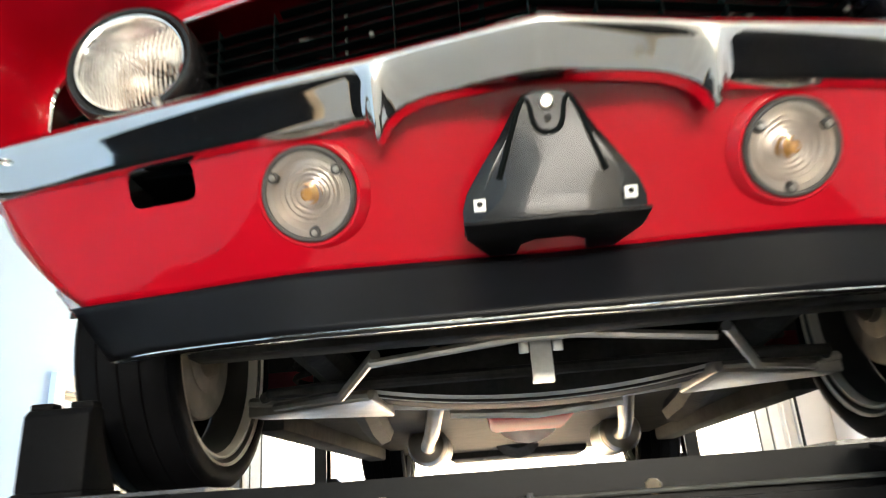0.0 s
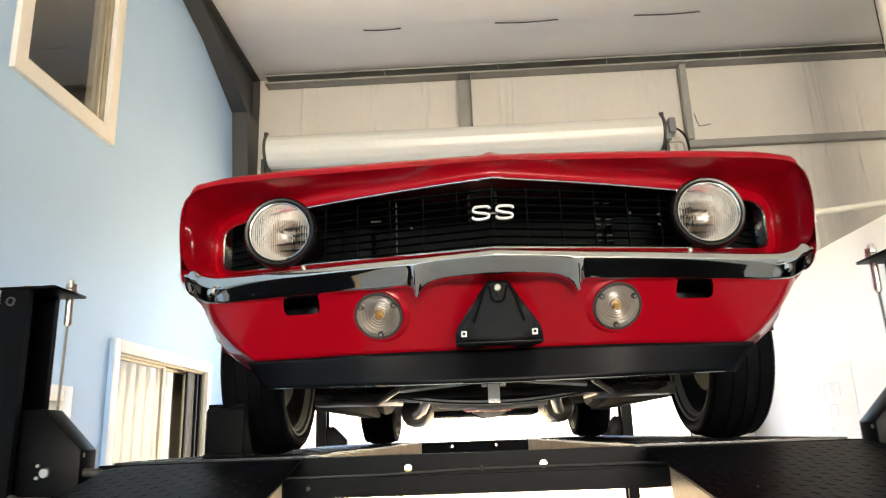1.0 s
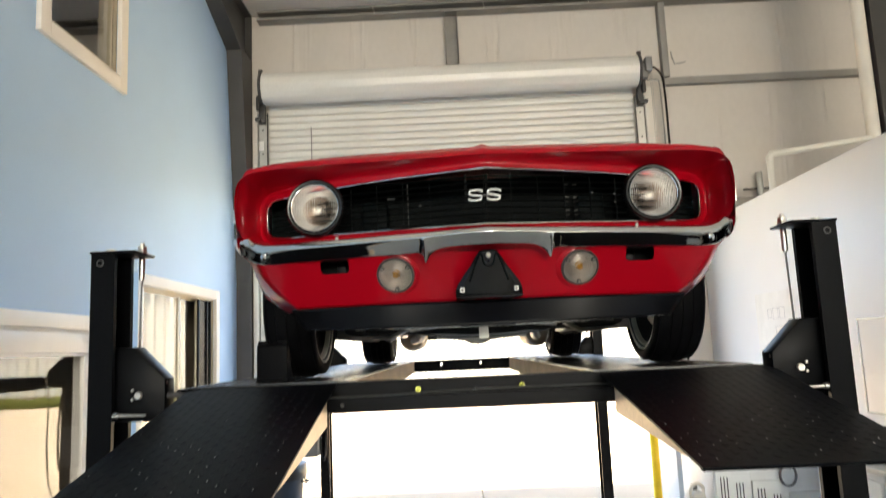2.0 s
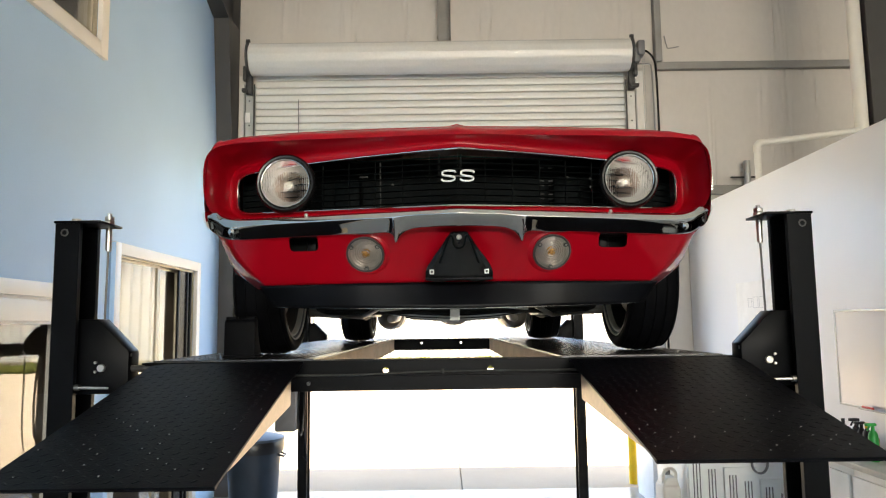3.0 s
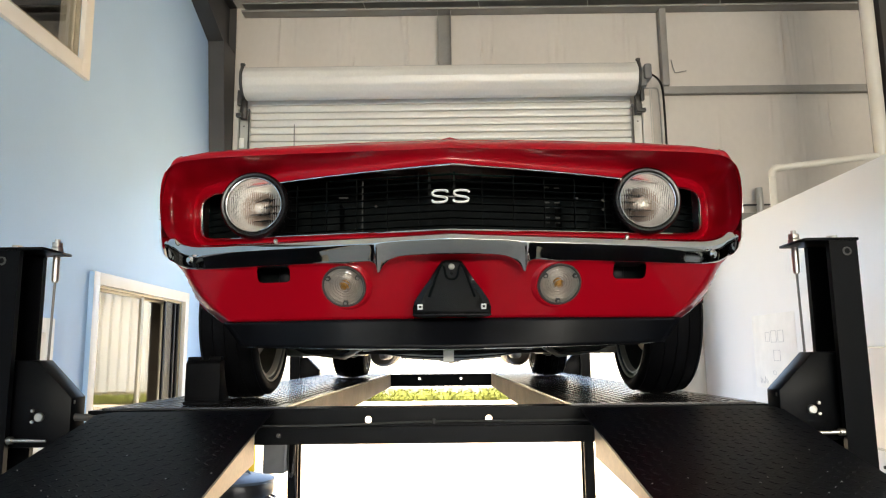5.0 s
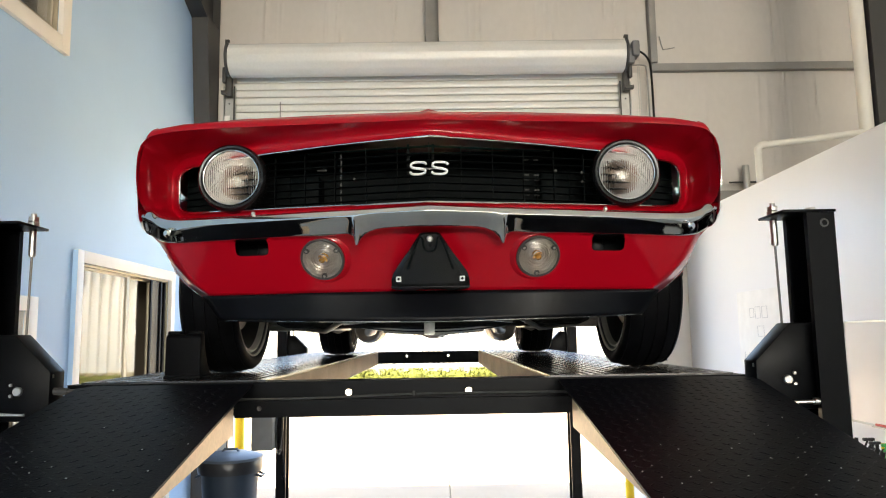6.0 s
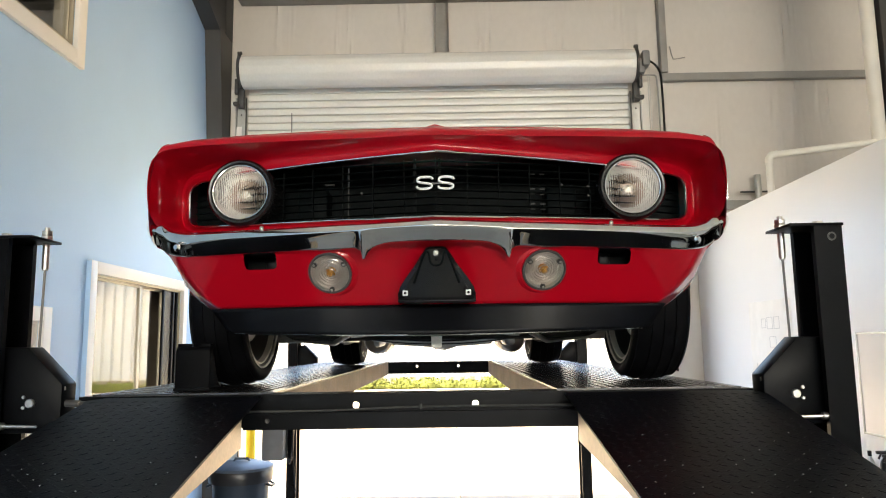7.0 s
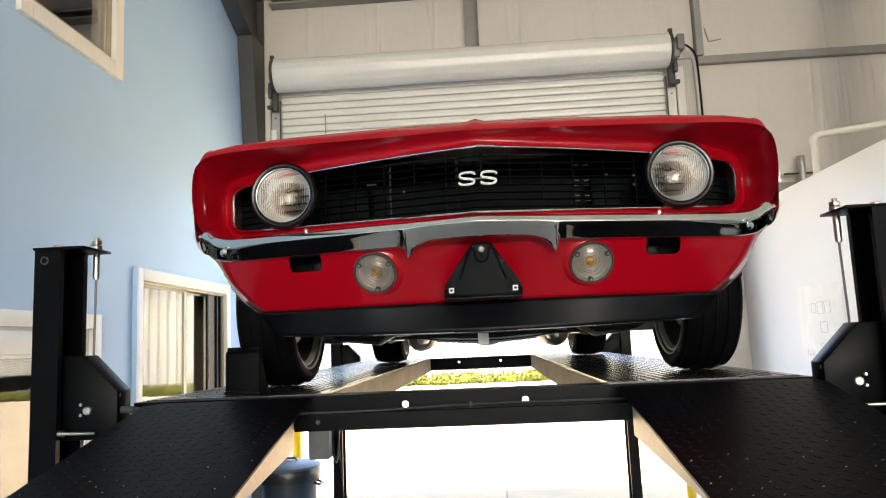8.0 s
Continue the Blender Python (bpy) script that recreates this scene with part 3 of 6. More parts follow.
# ---- the yard outside ----
def yard():
    g = bmesh.new()
    bmesh.ops.create_grid(g, x_segments=40, y_segments=40, size=900, matrix=Matrix.Translation((0, 0, -0.16)))
    setting("ground", g, "grass", "dry grass ground reaching the horizon", "ground", 0)
    pave = empty("pavement", (0, 14, -0.12), "sunlit pale concrete driveway slabs with joints", "pavement", kind="structure")
    slab = part("slab", box(-1.795, 1.795, -1.795, 1.795, -0.14, -0.012, 0.006, 1), "concrete", None)
    slab.parent = pave
    for i in range(-5, 7):
        for j in range(7):
            s = slab if (i, j) == (-5, 0) else slab.copy()
            if s is not slab:
                scene.collection.objects.link(s)
            s.location = Vector((0.13 + 1.8 + 3.6 * i, 6.06 + 1.8 + 3.6 * j - 14, 0.12))


def hedge():
    rng = random.Random(5)
    verts, faces = [], []
    for k in range(60):
        cx, cy, cz = -26 + 0.92 * k + rng.uniform(-0.25, 0.25), 30.0 + rng.uniform(-0.2, 0.2), 0.06 + rng.uniform(-0.04, 0.06)
        rx, ry, rz = rng.uniform(0.55, 0.8), rng.uniform(0.5, 0.7), rng.uniform(0.30, 0.45)
        # dense inner twigs, then leaves
        n0 = len(verts)
        for i in range(7):
            for j in range(12):
                a, e = 2 * math.pi * j / 12, math.pi * i / 6 - math.pi / 2
                w = rng.uniform(0.78, 0.92)
                verts.append(Vector((cx + w * rx * math.cos(e) * math.cos(a), cy + w * ry * math.cos(e) * math.sin(a), max(-0.12, cz + w * rz * math.sin(e)))))
        for i in range(6):
            for j in range(12):
                faces.append((n0 + i * 12 + j, n0 + i * 12 + (j + 1) % 12, n0 + (i + 1) * 12 + (j + 1) % 12, n0 + (i + 1) * 12 + j))
        for _ in range(380):
            d = Vector((rng.gauss(0, 1), rng.gauss(0, 1), rng.gauss(0, 1))).normalized() * rng.uniform(0.84, 1.06)
            p = Vector((cx + rx * d.x, cy + ry * d.y, max(-0.1, cz + rz * d.z)))
            t = Vector((rng.uniform(-1, 1), rng.uniform(-1, 1), rng.uniform(-1, 1))).normalized()
            b = t.orthogonal().normalized()
            s = rng.uniform(0.04, 0.085)
            n0 = len(verts)
            verts += [p - t * s, p + b * s * 0.5, p + t * s, p - b * s * 0.5]
            faces.append((n0, n0 + 1, n0 + 2, n0 + 3))
    me = bpy.data.meshes.new("hedge")
    me.from_pydata(verts, [], faces)
    me.materials.append(M["leaf"])
    tagged(new("hedge", me), "row of low yellow-green hedge shrubs along the yard", "hedge", "", "stuff")


def neighbour():
    e = empty("metal_building", (2, 32, 0), "white ribbed metal building across the yard", "building")
    def clad(u, v):
        x = lerp(-32, 40, u)
        k = (x / 0.50) % 1
        return (x, 33.5 - (0.20 if k < 0.40 else 0.0), lerp(0.35, 7.2, v))
    part("wall", grid(clad, 1440, 1), "cladding", e, smooth=0)
    part("plinth", box(-32, 40, 33.43, 33.9, -0.12, 0.36), "concrete", e, smooth=0)
    part("roof", prism([(33.1, 7.2), (47.5, 9.6), (47.5, 9.75), (33.1, 7.35)], -32.3, 40.3, "x"), "galv", e, smooth=0)
    part("side_wall", joined(box(-32, -31.8, 33.55, 47.5, -0.1, 7.2), box(39.8, 40, 33.55, 47.5, -0.1, 7.2), box(-32, 40, 47.5, 47.7, -0.1, 9.5)), "cladding", e, smooth=0)
    part("gutter", box(-32, 40, 33.0, 33.12, 7.12, 7.26, 0.02), "trim", e)


def bollard(x, y):
    thing("bollard", joined(tube([(x, y, -0.05), (x, y, 1.05)], 0.055, 20), lathe([(0.055, 0), (0.05, 0.025), (0.03, 0.045), (0, 0.052)], Matrix.Translation((x, y, 1.05)), 20)), "yellow", "yellow painted steel bollard beside the door opening", "bollard")


yard()
hedge()
neighbour()
bollard(2.19, 6.30)
bollard(-2.30, 6.30)


# ---- the four-post lift ----
DECK = 1.775
LX = -0.082  # middle line of the lift


def lozenges(x0, x1, y0, y1, place, pitch=0.03, size=0.012, high=0.0016):
    """Raised tread marks in alternating directions; place() lays flat points onto the plate."""
    verts, faces = [], []
    nx, ny = int((x1 - x0) / pitch), int((y1 - y0) / pitch)
    for i in range(nx):
        for j in range(ny):
            cx, cy = x0 + (i + 0.5) * pitch, y0 + (j + 0.5) * pitch
            a = 0.785 if (i + j) % 2 else -0.785
            dx, dy = size * math.cos(a), size * math.sin(a)
            nx_, ny_ = -0.32 * dy, 0.32 * dx
            n0 = len(verts)
            verts += [place(cx - dx, cy - dy, 0), place(cx + nx_, cy + ny_, 0), place(cx + dx, cy + dy, 0), place(cx - nx_, cy - ny_, 0), place(cx - dx * 0.55, cy - dy * 0.55, high), place(cx + dx * 0.55, cy + dy * 0.55, high)]
            faces += [(n0, n0 + 4, n0 + 3), (n0, n0 + 1, n0 + 4), (n0 + 1, n0 + 5, n0 + 4), (n0 + 1, n0 + 2, n0 + 5), (n0 + 2, n0 + 3, n0 + 5), (n0 + 3, n0 + 4, n0 + 5)]
    return verts, faces


def hexnut(x, y, z, r, h, bore=0.0):
    b = prism([(x + r * math.cos(k * math.pi / 3), y + r * math.sin(k * math.pi / 3)) for k in range(6)], z, z + h, "z", 0.0015)
    return b


def lift_post(lift, side, y0, front):
    """A C-shaped post, open to the middle, with its top plate, hanging cable and the crossbeam's end housing."""
    s = side
    xo = LX + s * (1.392 if s > 0 else 1.409)
    xi = xo - s * 0.09     # outer web, inner lips
    y1 = y0 + 0.16
    def bx(a, b, *r):
        return box(min(a, b), max(a, b), *r)
    post = part("post", prism([(xo, y0), (xi, y0), (xi, y0 + 0.022), (xi + s * 0.008, y0 + 0.022), (xi + s * 0.008, y0 + 0.008), (xo - s * 0.008, y0 + 0.008), (xo - s * 0.008, y1 - 0.008), (xi + s * 0.008, y1 - 0.008), (xi + s * 0.008, y1 - 0.022), (xi, y1 - 0.022), (xi, y1), (xo, y1)], 0.018, 2.29, "z"), "lift_black", lift, smooth=0)
    part("base_plate", bx(xo + s * 0.06, xi - s * 0.08, y0 - 0.06, y1 + 0.06, 0.0, 0.018, 0.003), "lift_black", post)
    part("top_plate", bx(xo + s * 0.004, xi - s * 0.080, y0 - 0.006, y1 + 0.012, 2.29, 2.299, 0.002), "lift_black", post)
    part("ladder_bar", bx(xo - s * 0.014, xo - s * 0.026, y0 + 0.06, y0 + 0.10, 0.05, 2.27), "galv", post, smooth=0)
    cx, cy = xi - s * 0.033, y0 + 0.160
    part("cable_stud", joined(tube([(cx, cy, 2.20), (cx, cy, 2.35)], 0.009, 10), hexnut(cx, cy, 2.30, 0.021, 0.020), hexnut(cx, cy, 2.322, 0.019, 0.016), tube([(cx, cy, 2.205), (cx, cy, 2.29)], 0.012, 12)), "bolt", post)
    part("lift_cable", tube([(cx, cy, 2.215), (cx + s * 0.004, cy, 1.95), (cx, cy, 1.72)], 0.0042, 8), "cable", post)
    part("top_bolt", hexnut(xo - s * 0.045, y0 + 0.06, 2.30, 0.018, 0.014), "bolt", post)
    part("key_hole", lathe([(0.009, 0), (0.014, 0.0), (0.014, 0.003), (0.009, 0.003)], Matrix.Translation((xo - s * 0.035, y0 + (0.0 if front else 0.16), 2.255)) @ pose(0, 0, 0, 90 if front else -90, 0, 0), 16), "steel_dark", post)
    # housing that slides on the post, with a sloping shoulder
    a, b = xo - s * 0.012, xo - s * 0.268
    top, shoulder = 1.935, xo - s * 0.150
    y2, y3 = (y0 + 0.045, y0 + 0.135)
    out = [(a, top), (shoulder, top), (b, 1.815), (b, 1.70), (b + s * 0.03, 1.66), (a, 1.66)]
    hs = part("carriage_housing", prism(out if s < 0 else out[::-1], y2, y3, "y", 0.004), "lift_black", lift)
    for face in ((y2,) if front else (y3,)):
        f = -1 if front else 1
        part("pin", lathe([(0, 0.012), (0.012, 0.012), (0.0145, 0.009), (0.0145, 0)], Matrix.Translation((xo - s * 0.170, face, 1.755)) @ pose(0, 0, 0, 90 * -f, 0, 0), 20), "bolt", hs)
        for dz in (-0.016, 0.018):
            part("rivet", lathe([(0, 0.005), (0.005, 0.005), (0.006, 0)], Matrix.Translation((xo - s * 0.146, face, 1.757 + dz)) @ pose(0, 0, 0, 90 * -f, 0, 0), 10), "bolt", hs)
        part("release_lever", joined(tube([(xo - s * 0.075, face - f * -0.03, 1.687), (xo - s * 0.21, face - f * -0.03, 1.684)], [0.007, 0.004], 10), lathe([(0, 0.02), (0.012, 0.02), (0.012, -0.02), (0, -0.02)], Matrix.Translation((xo - s * 0.085, face + f * 0.03, 1.687)) @ pose(0, 0, 0, 0, 90, 0), 12)), "bolt", hs)
        if s < 0:
          part("guide_roller", joined(tube([(b + s * 0.01, face + f * -0.03, 1.752), (b - s * 0.045, face + f * -0.03, 1.750)], 0.012, 14), tube([(b - s * 0.045, face + f * -0.03, 1.750), (b - s * 0.065, face + f * -0.03, 1.749)], 0.008, 12)), "steel_dark", hs)
        part("side_bolt", hexnut(b + s * 0.006, face + f * -0.02, 1.795, 0.009, 0.012), "bolt", hs)


def crossbeam(lift, y, front):
    """The beam under the runway ends, with its lower ledge, holes and hose."""
    f = -1 if front else 1
    x0, x1 = LX - 1.13, LX + 1.13
    holes = [(-0.28, 1.729), (0.119, 1.729)] if front else [(-0.282, 1.727), (0.105, 1.727)]
    r = 0.011
    # face plate with two bored holes: built from strips round square gaps with octagonal rims
    bms = []
    z0, z1 = 1.658, 1.767
    cuts = [x0] + [c for hx, hz in holes for c in (hx - r, hx + r)] + [x1]
    for k in range(0, len(cuts), 2):
        bms.append(box(cuts[k], cuts[k + 1], y, y + 0.008, z0, z1))
    for hx, hz in holes:
        bms += [box(hx - r, hx + r, y, y + 0.008, z0, hz - r), box(hx - r, hx + r, y, y + 0.008, hz + r, z1)]
        for q in range(4):
            c = [(hx + sx * r, hz + sz * r) for sx, sz in ((1, 1), (-1, 1), (-1, -1), (1, -1))][q]
            sx, sz = (1 if c[0] > hx else -1), (1 if c[1] > hz else -1)
            bms.append(prism([c, (c[0] - sx * 0.006, c[1]), (c[0], c[1] - sz * 0.006)], y, y + 0.008, "y"))
    bms += [box(x0, x1, y + 0.008, y + 0.11, z1 - 0.008, z1), box(x0, x1, y + 0.008, y + 0.11, z0, z0 + 0.008)]
    beam = part("crossbeam", joined(*bms), "lift_black", lift, smooth=0)
    # lower ledge between the ramps, carrying the hose
    la, lb = LX - 0.565, LX + 0.598
    if front:
        part("ledge", joined(box(la, lb, y - 0.035, y, 1.704, 1.709), box(la, lb, y - 0.035, y - 0.030, 1.655, 1.704)), "lift_black", beam, smooth=0)
        pts = [(la + 0.01 + (lb - la - 0.02) * t, y - 0.022 - 0.008 * math.sin(9 * t), 1.7135 + 0.010 / (1 + math.exp(-(t - 0.35) * 14))) for t in [i / 24 for i in range(25)]]
        part("air_hose", tube(pts, 0.0038, 8), "dim_metal", beam, "thin grey air line lying on the ledge")
        part("hose_joint", tube([(LX + 0.02, y - 0.022, 1.716), (LX + 0.02, y - 0.022, 1.732)], 0.005, 8), "dim_metal", beam)
        for bx_ in (la + 0.08, lb - 0.02):
            part("ledge_bolt", lathe([(0, 0.010), (0.006, 0.009), (0.008, 0)], Matrix.Translation((bx_, y - 0.035, 1.684)) @ pose(0, 0, 0, 90, 0, 0), 10), "steel_dark", beam)


def runway(lift, x0, x1):
    y0, y1 = 0.345, 4.74
    inner = x1 if x0 < LX else x0
    d = part("runway", prism([(x0, DECK - 0.125), (x0 + 0.05, DECK - 0.125), (x0 + 0.05, DECK - 0.119), (x0 + 0.006, DECK - 0.119), (x0 + 0.006, DECK - 0.007), (x1 - 0.006, DECK - 0.007), (x1 - 0.006, DECK - 0.119), (x1 - 0.05, DECK - 0.119), (x1 - 0.05, DECK - 0.125), (x1, DECK - 0.125), (x1, DECK - 0.001), (x0, DECK - 0.001)], y0, y1, "y"), "deck_black", lift, smooth=0)
    v, fc = lozenges(x0 + 0.01, x1 - 0.01, y0 + 0.01, y1, lambda x, y, h: (x - ORIGIN[lift.name].x, y - ORIGIN[lift.name].y, DECK - 0.001 + h - ORIGIN[lift.name].z), 0.034, 0.013)
    me = bpy.data.meshes.new("tread_pattern")
    me.from_pydata(v, [], fc)
    me.materials.append(M["deck_black"])
    t = new("tread_pattern", me)
    t.parent = d
    t["kind"] = "stuff"
    # ribbed inner side sheet
    sgn = 1 if x0 < LX else -1
    part("side_sheet", grid(lambda u, w: (inner + sgn * (0.004 + 0.0035 * math.sin(2 * math.pi * 290 * u)), lerp(y0 + 0.15, y1 - 0.13, u), lerp(DECK - 0.12, DECK - 0.01, w)), 1740, 1), "yard_lit_side", d, "ribbed side sheet, yard reflection put into its tan colour", smooth=60)


def ramp(lift, x0, x1, t0, t1, tz, ty):
    """A tread plate hinged at the runway's end, sloping down to its toe, with tapered side gussets."""
    hy, hz = 0.295, 1.765
    ang = math.atan2(hz - tz, hy - ty)
    L = math.hypot(hz - tz, hy - ty)
    plane = lambda y: hz - (hy - y) * math.tan(ang)
    def taper(x, f):
        return lerp(lerp(x0, t0, f), lerp(x1, t1, f), (x - x0) / (x1 - x0))
    def lay(x, s, h):
        return (taper(x, s / L), hy - s * math.cos(ang) - h * math.sin(ang), hz - s * math.sin(ang) + h * math.cos(ang))
    def slab(xa, xb, s0, s1, h0, h1):
        b = box(xa, xb, s0, s1, h0, h1)
        for v in b.verts:
            v.co = lay(*v.co)
        bmesh.ops.recalc_face_normals(b, faces=b.faces[:])
        return b
    # plate with its outer top corner cut away
    k = 0.05
    cut = [(x0, 0.03), (x0 + k, 0.0), (x1, 0.0), (x1, L), (x0, L)] if x0 < LX else [(x0, 0.0), (x1 - k, 0.0), (x1, 0.03), (x1, L), (x0, L)]
    plate = prism(cut, -0.006, 0.0, "z")
    for v in plate.verts:
        v.co = lay(*v.co)
    bmesh.ops.recalc_face_normals(plate, faces=plate.faces[:])
    r = part("ramp", plate, "tread_black", lift, "black tread plate drive-on ramp", smooth=0)
    part("toe_bar", slab(x0, x1, L - 0.02, L, -0.009, -0.0065), "tread_black", r, smooth=0)
    for x in (x0, x1 - 0.006):
        tri = [(0.065, plane(0.065) - 0.007), (0.065, plane(0.065) - 0.088), (ty + 0.16, plane(ty + 0.16) - 0.016), (ty + 0.10, plane(ty + 0.10) - 0.007)]
        side = prism(tri, x, x + 0.006, "x")
        for v in side.verts:
            v.co.x = taper(v.co.x, (hy - v.co.y) / (hy - ty))
        part("gusset", side, "yard_lit_side", r, "side gusset, yard reflection put into its tan colour", smooth=0)
    o = ORIGIN[lift.name]
    v, fc = lozenges(x0 + 0.01, x1 - 0.01, 0.035, L - 0.01, lay, 0.034, 0.0135, 0.0010)
    me = bpy.data.meshes.new("tread_pattern")
    me.from_pydata([Vector(p) - o for p in v], [], fc)
    me.materials.append(M["tread_black"])
    t = new("tread_pattern", me)
    t.parent = r
    t["kind"] = "stuff"
    # bare chips on the worn tread near the toe
    rng = random.Random(int(abs(x0) * 1000))
    chips = []
    for _ in range(44):
        j = int(rng.triangular(11, L / 0.034 - 2, L / 0.034 - 4))
        i, w = 2 * rng.randrange(int((x1 - x0) / 0.068)) + j % 2, rng.uniform(0.0008, 0.0015)
        chips.append(slab(x0 + 0.027 + 0.034 * i - w, x0 + 0.027 + 0.034 * i + w, 0.052 + 0.034 * j - w, 0.052 + 0.034 * j + w, 0.0009, 0.0021))
    part("paint_chip", joined(*chips), "chip", r, smooth=0)["kind"] = "stuff"
    part("hinge", tube([(x0 + 0.06, hy + 0.006, hz - 0.012), (x1 - 0.06, hy + 0.006, hz - 0.012)], 0.008, 10), "lift_black", r)


def four_post_lift():
    e = empty("four_post_lift", (LX, 2.3, 0), "black four-post car lift, raised, with tread plate runways and ramps", "car lift")
    for s in (-1, 1):
        lift_post(e, s, 0.20, True)
        lift_post(e, s, 4.60, False)
    crossbeam(e, 0.334, True)
    crossbeam(e, 4.617, False)
    runway(e, LX - 1.09, LX - 0.475)
    runway(e, LX + 0.475, LX + 1.09)
    ramp(e, -1.150, -0.588, -1.105, -0.566, 1.547, -0.785)
    ramp(e, 0.412, 1.056, 0.413, 0.942, 1.592, -0.782)
    # power unit on the far post
    pu = part("power_unit", box(LX - 1.60, LX - 1.40, 4.44, 4.60, 0.91, 1.29, 0.02), "box_grey", e, "grey electric power unit on the post")
    part("motor", lathe([(0, 0), (0.06, 0), (0.07, 0.02), (0.07, 0.18), (0.055, 0.21), (0, 0.21)], Matrix.Translation((LX - 1.50, 4.52, 1.29)), 20), "black_satin", pu)
    part("hose_loop", tube(rounded([(LX - 1.36, 4.54, 1.62), (LX - 1.33, 4.53, 1.3), (LX - 1.34, 4.53, 0.95), (LX - 1.365, 4.52, 0.84), (LX - 1.395, 4.53, 0.98), (LX - 1.39, 4.54, 1.3), (LX - 1.37, 4.55, 1.64)], 2), 0.011, 10), "black_gloss", pu, "looped black hydraulic hose")
    part("air_line", tube(rounded([(LX - 1.30, 4.40, 1.66), (LX - 1.302, 4.40, 1.4), (LX - 1.305, 4.39, 1.0), (LX - 1.30, 4.46, 0.72), (LX - 1.31, 4.56, 0.60), (LX - 1.35, 4.59, 0.66)], 3), 0.007, 8), "black_gloss", e, "thin black air line drooping under the runway")
    return e


lift = four_post_lift()


def wheel_chock(x0, x1, y0, y1):
    """A moulded block with a hollowed back against the tyre, a ribbed front and a flat foot."""
    e = empty("wheel_chock", ((x0 + x1) / 2, (y0 + y1) / 2, DECK), "black rubber wheel chock on the runway against the tyre", "wheel chock")
    back = [(y1 - 0.012 - 0.065 * math.sin(0.5 * math.pi * k / 6), DECK + 0.012 + 0.143 * k / 6) for k in range(7)]
    part("block", prism([(y0 + 0.004, DECK + 0.012)] + back + [(y0 + 0.018, DECK + 0.155), (y0 + 0.006, DECK + 0.143)], x0 + 0.004, x1 - 0.004, "x", 0.004), "rubber", e)
    part("foot", box(x0, x1, y0, y1, DECK, DECK + 0.0125, 0.004), "rubber", e)
    xm = (x0 + x1) / 2
    for a, b in ((x0 + 0.006, xm - 0.016), (xm + 0.016, x1 - 0.006)):
        part("head_pad", box(a, b, y0 + 0.018, y1 - 0.080, DECK + 0.153, DECK + 0.166, 0.004), "rubber", e)


wheel_chock(-0.935, -0.805, 0.43, 0.56)


# ---- the car ----
# Car places: x across, y back from the bumper, z over the runway.
AXLE_F, AXLE_R, TYRE_R = 0.88, 3.62, 0.328


def up(p):
    return (p[0], p[1], p[2] + DECK)


def cgrid(fn, nu, nv, wrap=False):
    return grid(lambda u, v: up(fn(u, v)), nu, nv, wrap)


def polyline(pts, t):
    """A point at the share t of an outline's length."""
    seg = [math.dist(a, b) for a, b in zip(pts, pts[1:])]
    d = t * sum(seg)
    for (a, b), s in zip(zip(pts, pts[1:]), seg):
        if d <= s + 1e-9:
            return tuple(lerp(p, q, d / s) for p, q in zip(a, b))
        d -= s
    return pts[-1]


# half outlines from the middle of the top, outwards and down, to the middle of the bottom
LIP = rounded([(0, 0.002, 0.784), (0.30, 0.022, 0.781), (0.60, 0.052, 0.783), (0.80, 0.085, 0.783), (0.885, 0.105, 0.774), (0.922, 0.122, 0.742), (0.930, 0.13, 0.66), (0.926, 0.14, 0.59), (0.905, 0.15, 0.540), (0.86, 0.14, 0.511), (0.60, 0.075, 0.510), (0.30, 0.035, 0.510), (0, 0.015, 0.510)])
MOUTH = rounded([(0, 0.022, 0.738), (0.30, 0.088, 0.731), (0.62, 0.165, 0.714), (0.73, 0.205, 0.703), (0.80, 0.238, 0.701), (0.838, 0.262, 0.682), (0.838, 0.266, 0.62), (0.836, 0.262, 0.570), (0.80, 0.240, 0.550), (0.73, 0.205, 0.545), (0.62, 0.165, 0.541), (0.30, 0.088, 0.538), (0, 0.022, 0.535)])
HOOD_EDGE = [(0, 0.090, 0.842), (0.03, 0.094, 0.834), (0.30, 0.095, 0.829), (0.59, 0.105, 0.821), (0.78, 0.120, 0.812), (0.86, 0.140, 0.803)]


# half width of the nose under the bumper, by height
APRON_EDGE = [(0.27, 0.722), (0.285, 0.742), (0.30, 0.762), (0.32, 0.784), (0.36, 0.820), (0.40, 0.853), (0.44, 0.885), (0.46, 0.901), (0.52, 0.935), (1, 1.0)]


def side_x(y, z):
    """Half width of the body side."""
    w = curve(y, [(0.1, 0.932), (0.5, 0.94), (1.6, 0.935), (2.4, 0.93), (3.3, 0.945), (4.2, 0.925), (4.6, 0.89)])
    p = curve(z, [(0.15, -0.085), (0.25, -0.05), (0.38, -0.018), (0.5, -0.004), (0.60, 0.0), (0.68, -0.003), (0.74, -0.014), (0.78, -0.034), (0.805, -0.062), (0.83, -0.12)])
    x = w + p
    if y < 0.52:  # the nose tucks in under the bumper
        x = min(x, curve(z, APRON_EDGE) * (1 + 0.62 * max(0.0, y - 0.30)))
    return x


def side_bottom(y):
    z = 0.195 if y > 0.6 else 0.275
    for a in (AXLE_F, AXLE_R):
        if abs(y - a) < 0.385:
            z = max(z, 0.30 + math.sqrt(0.385 ** 2 - (y - a) ** 2))
    return min(z, 0.70)


def top_z(y):
    return curve(y, [(0.1, 0.803), (0.6, 0.822), (1.5, 0.845), (2.6, 0.85), (3.4, 0.87), (4.4, 0.84), (4.62, 0.80)])


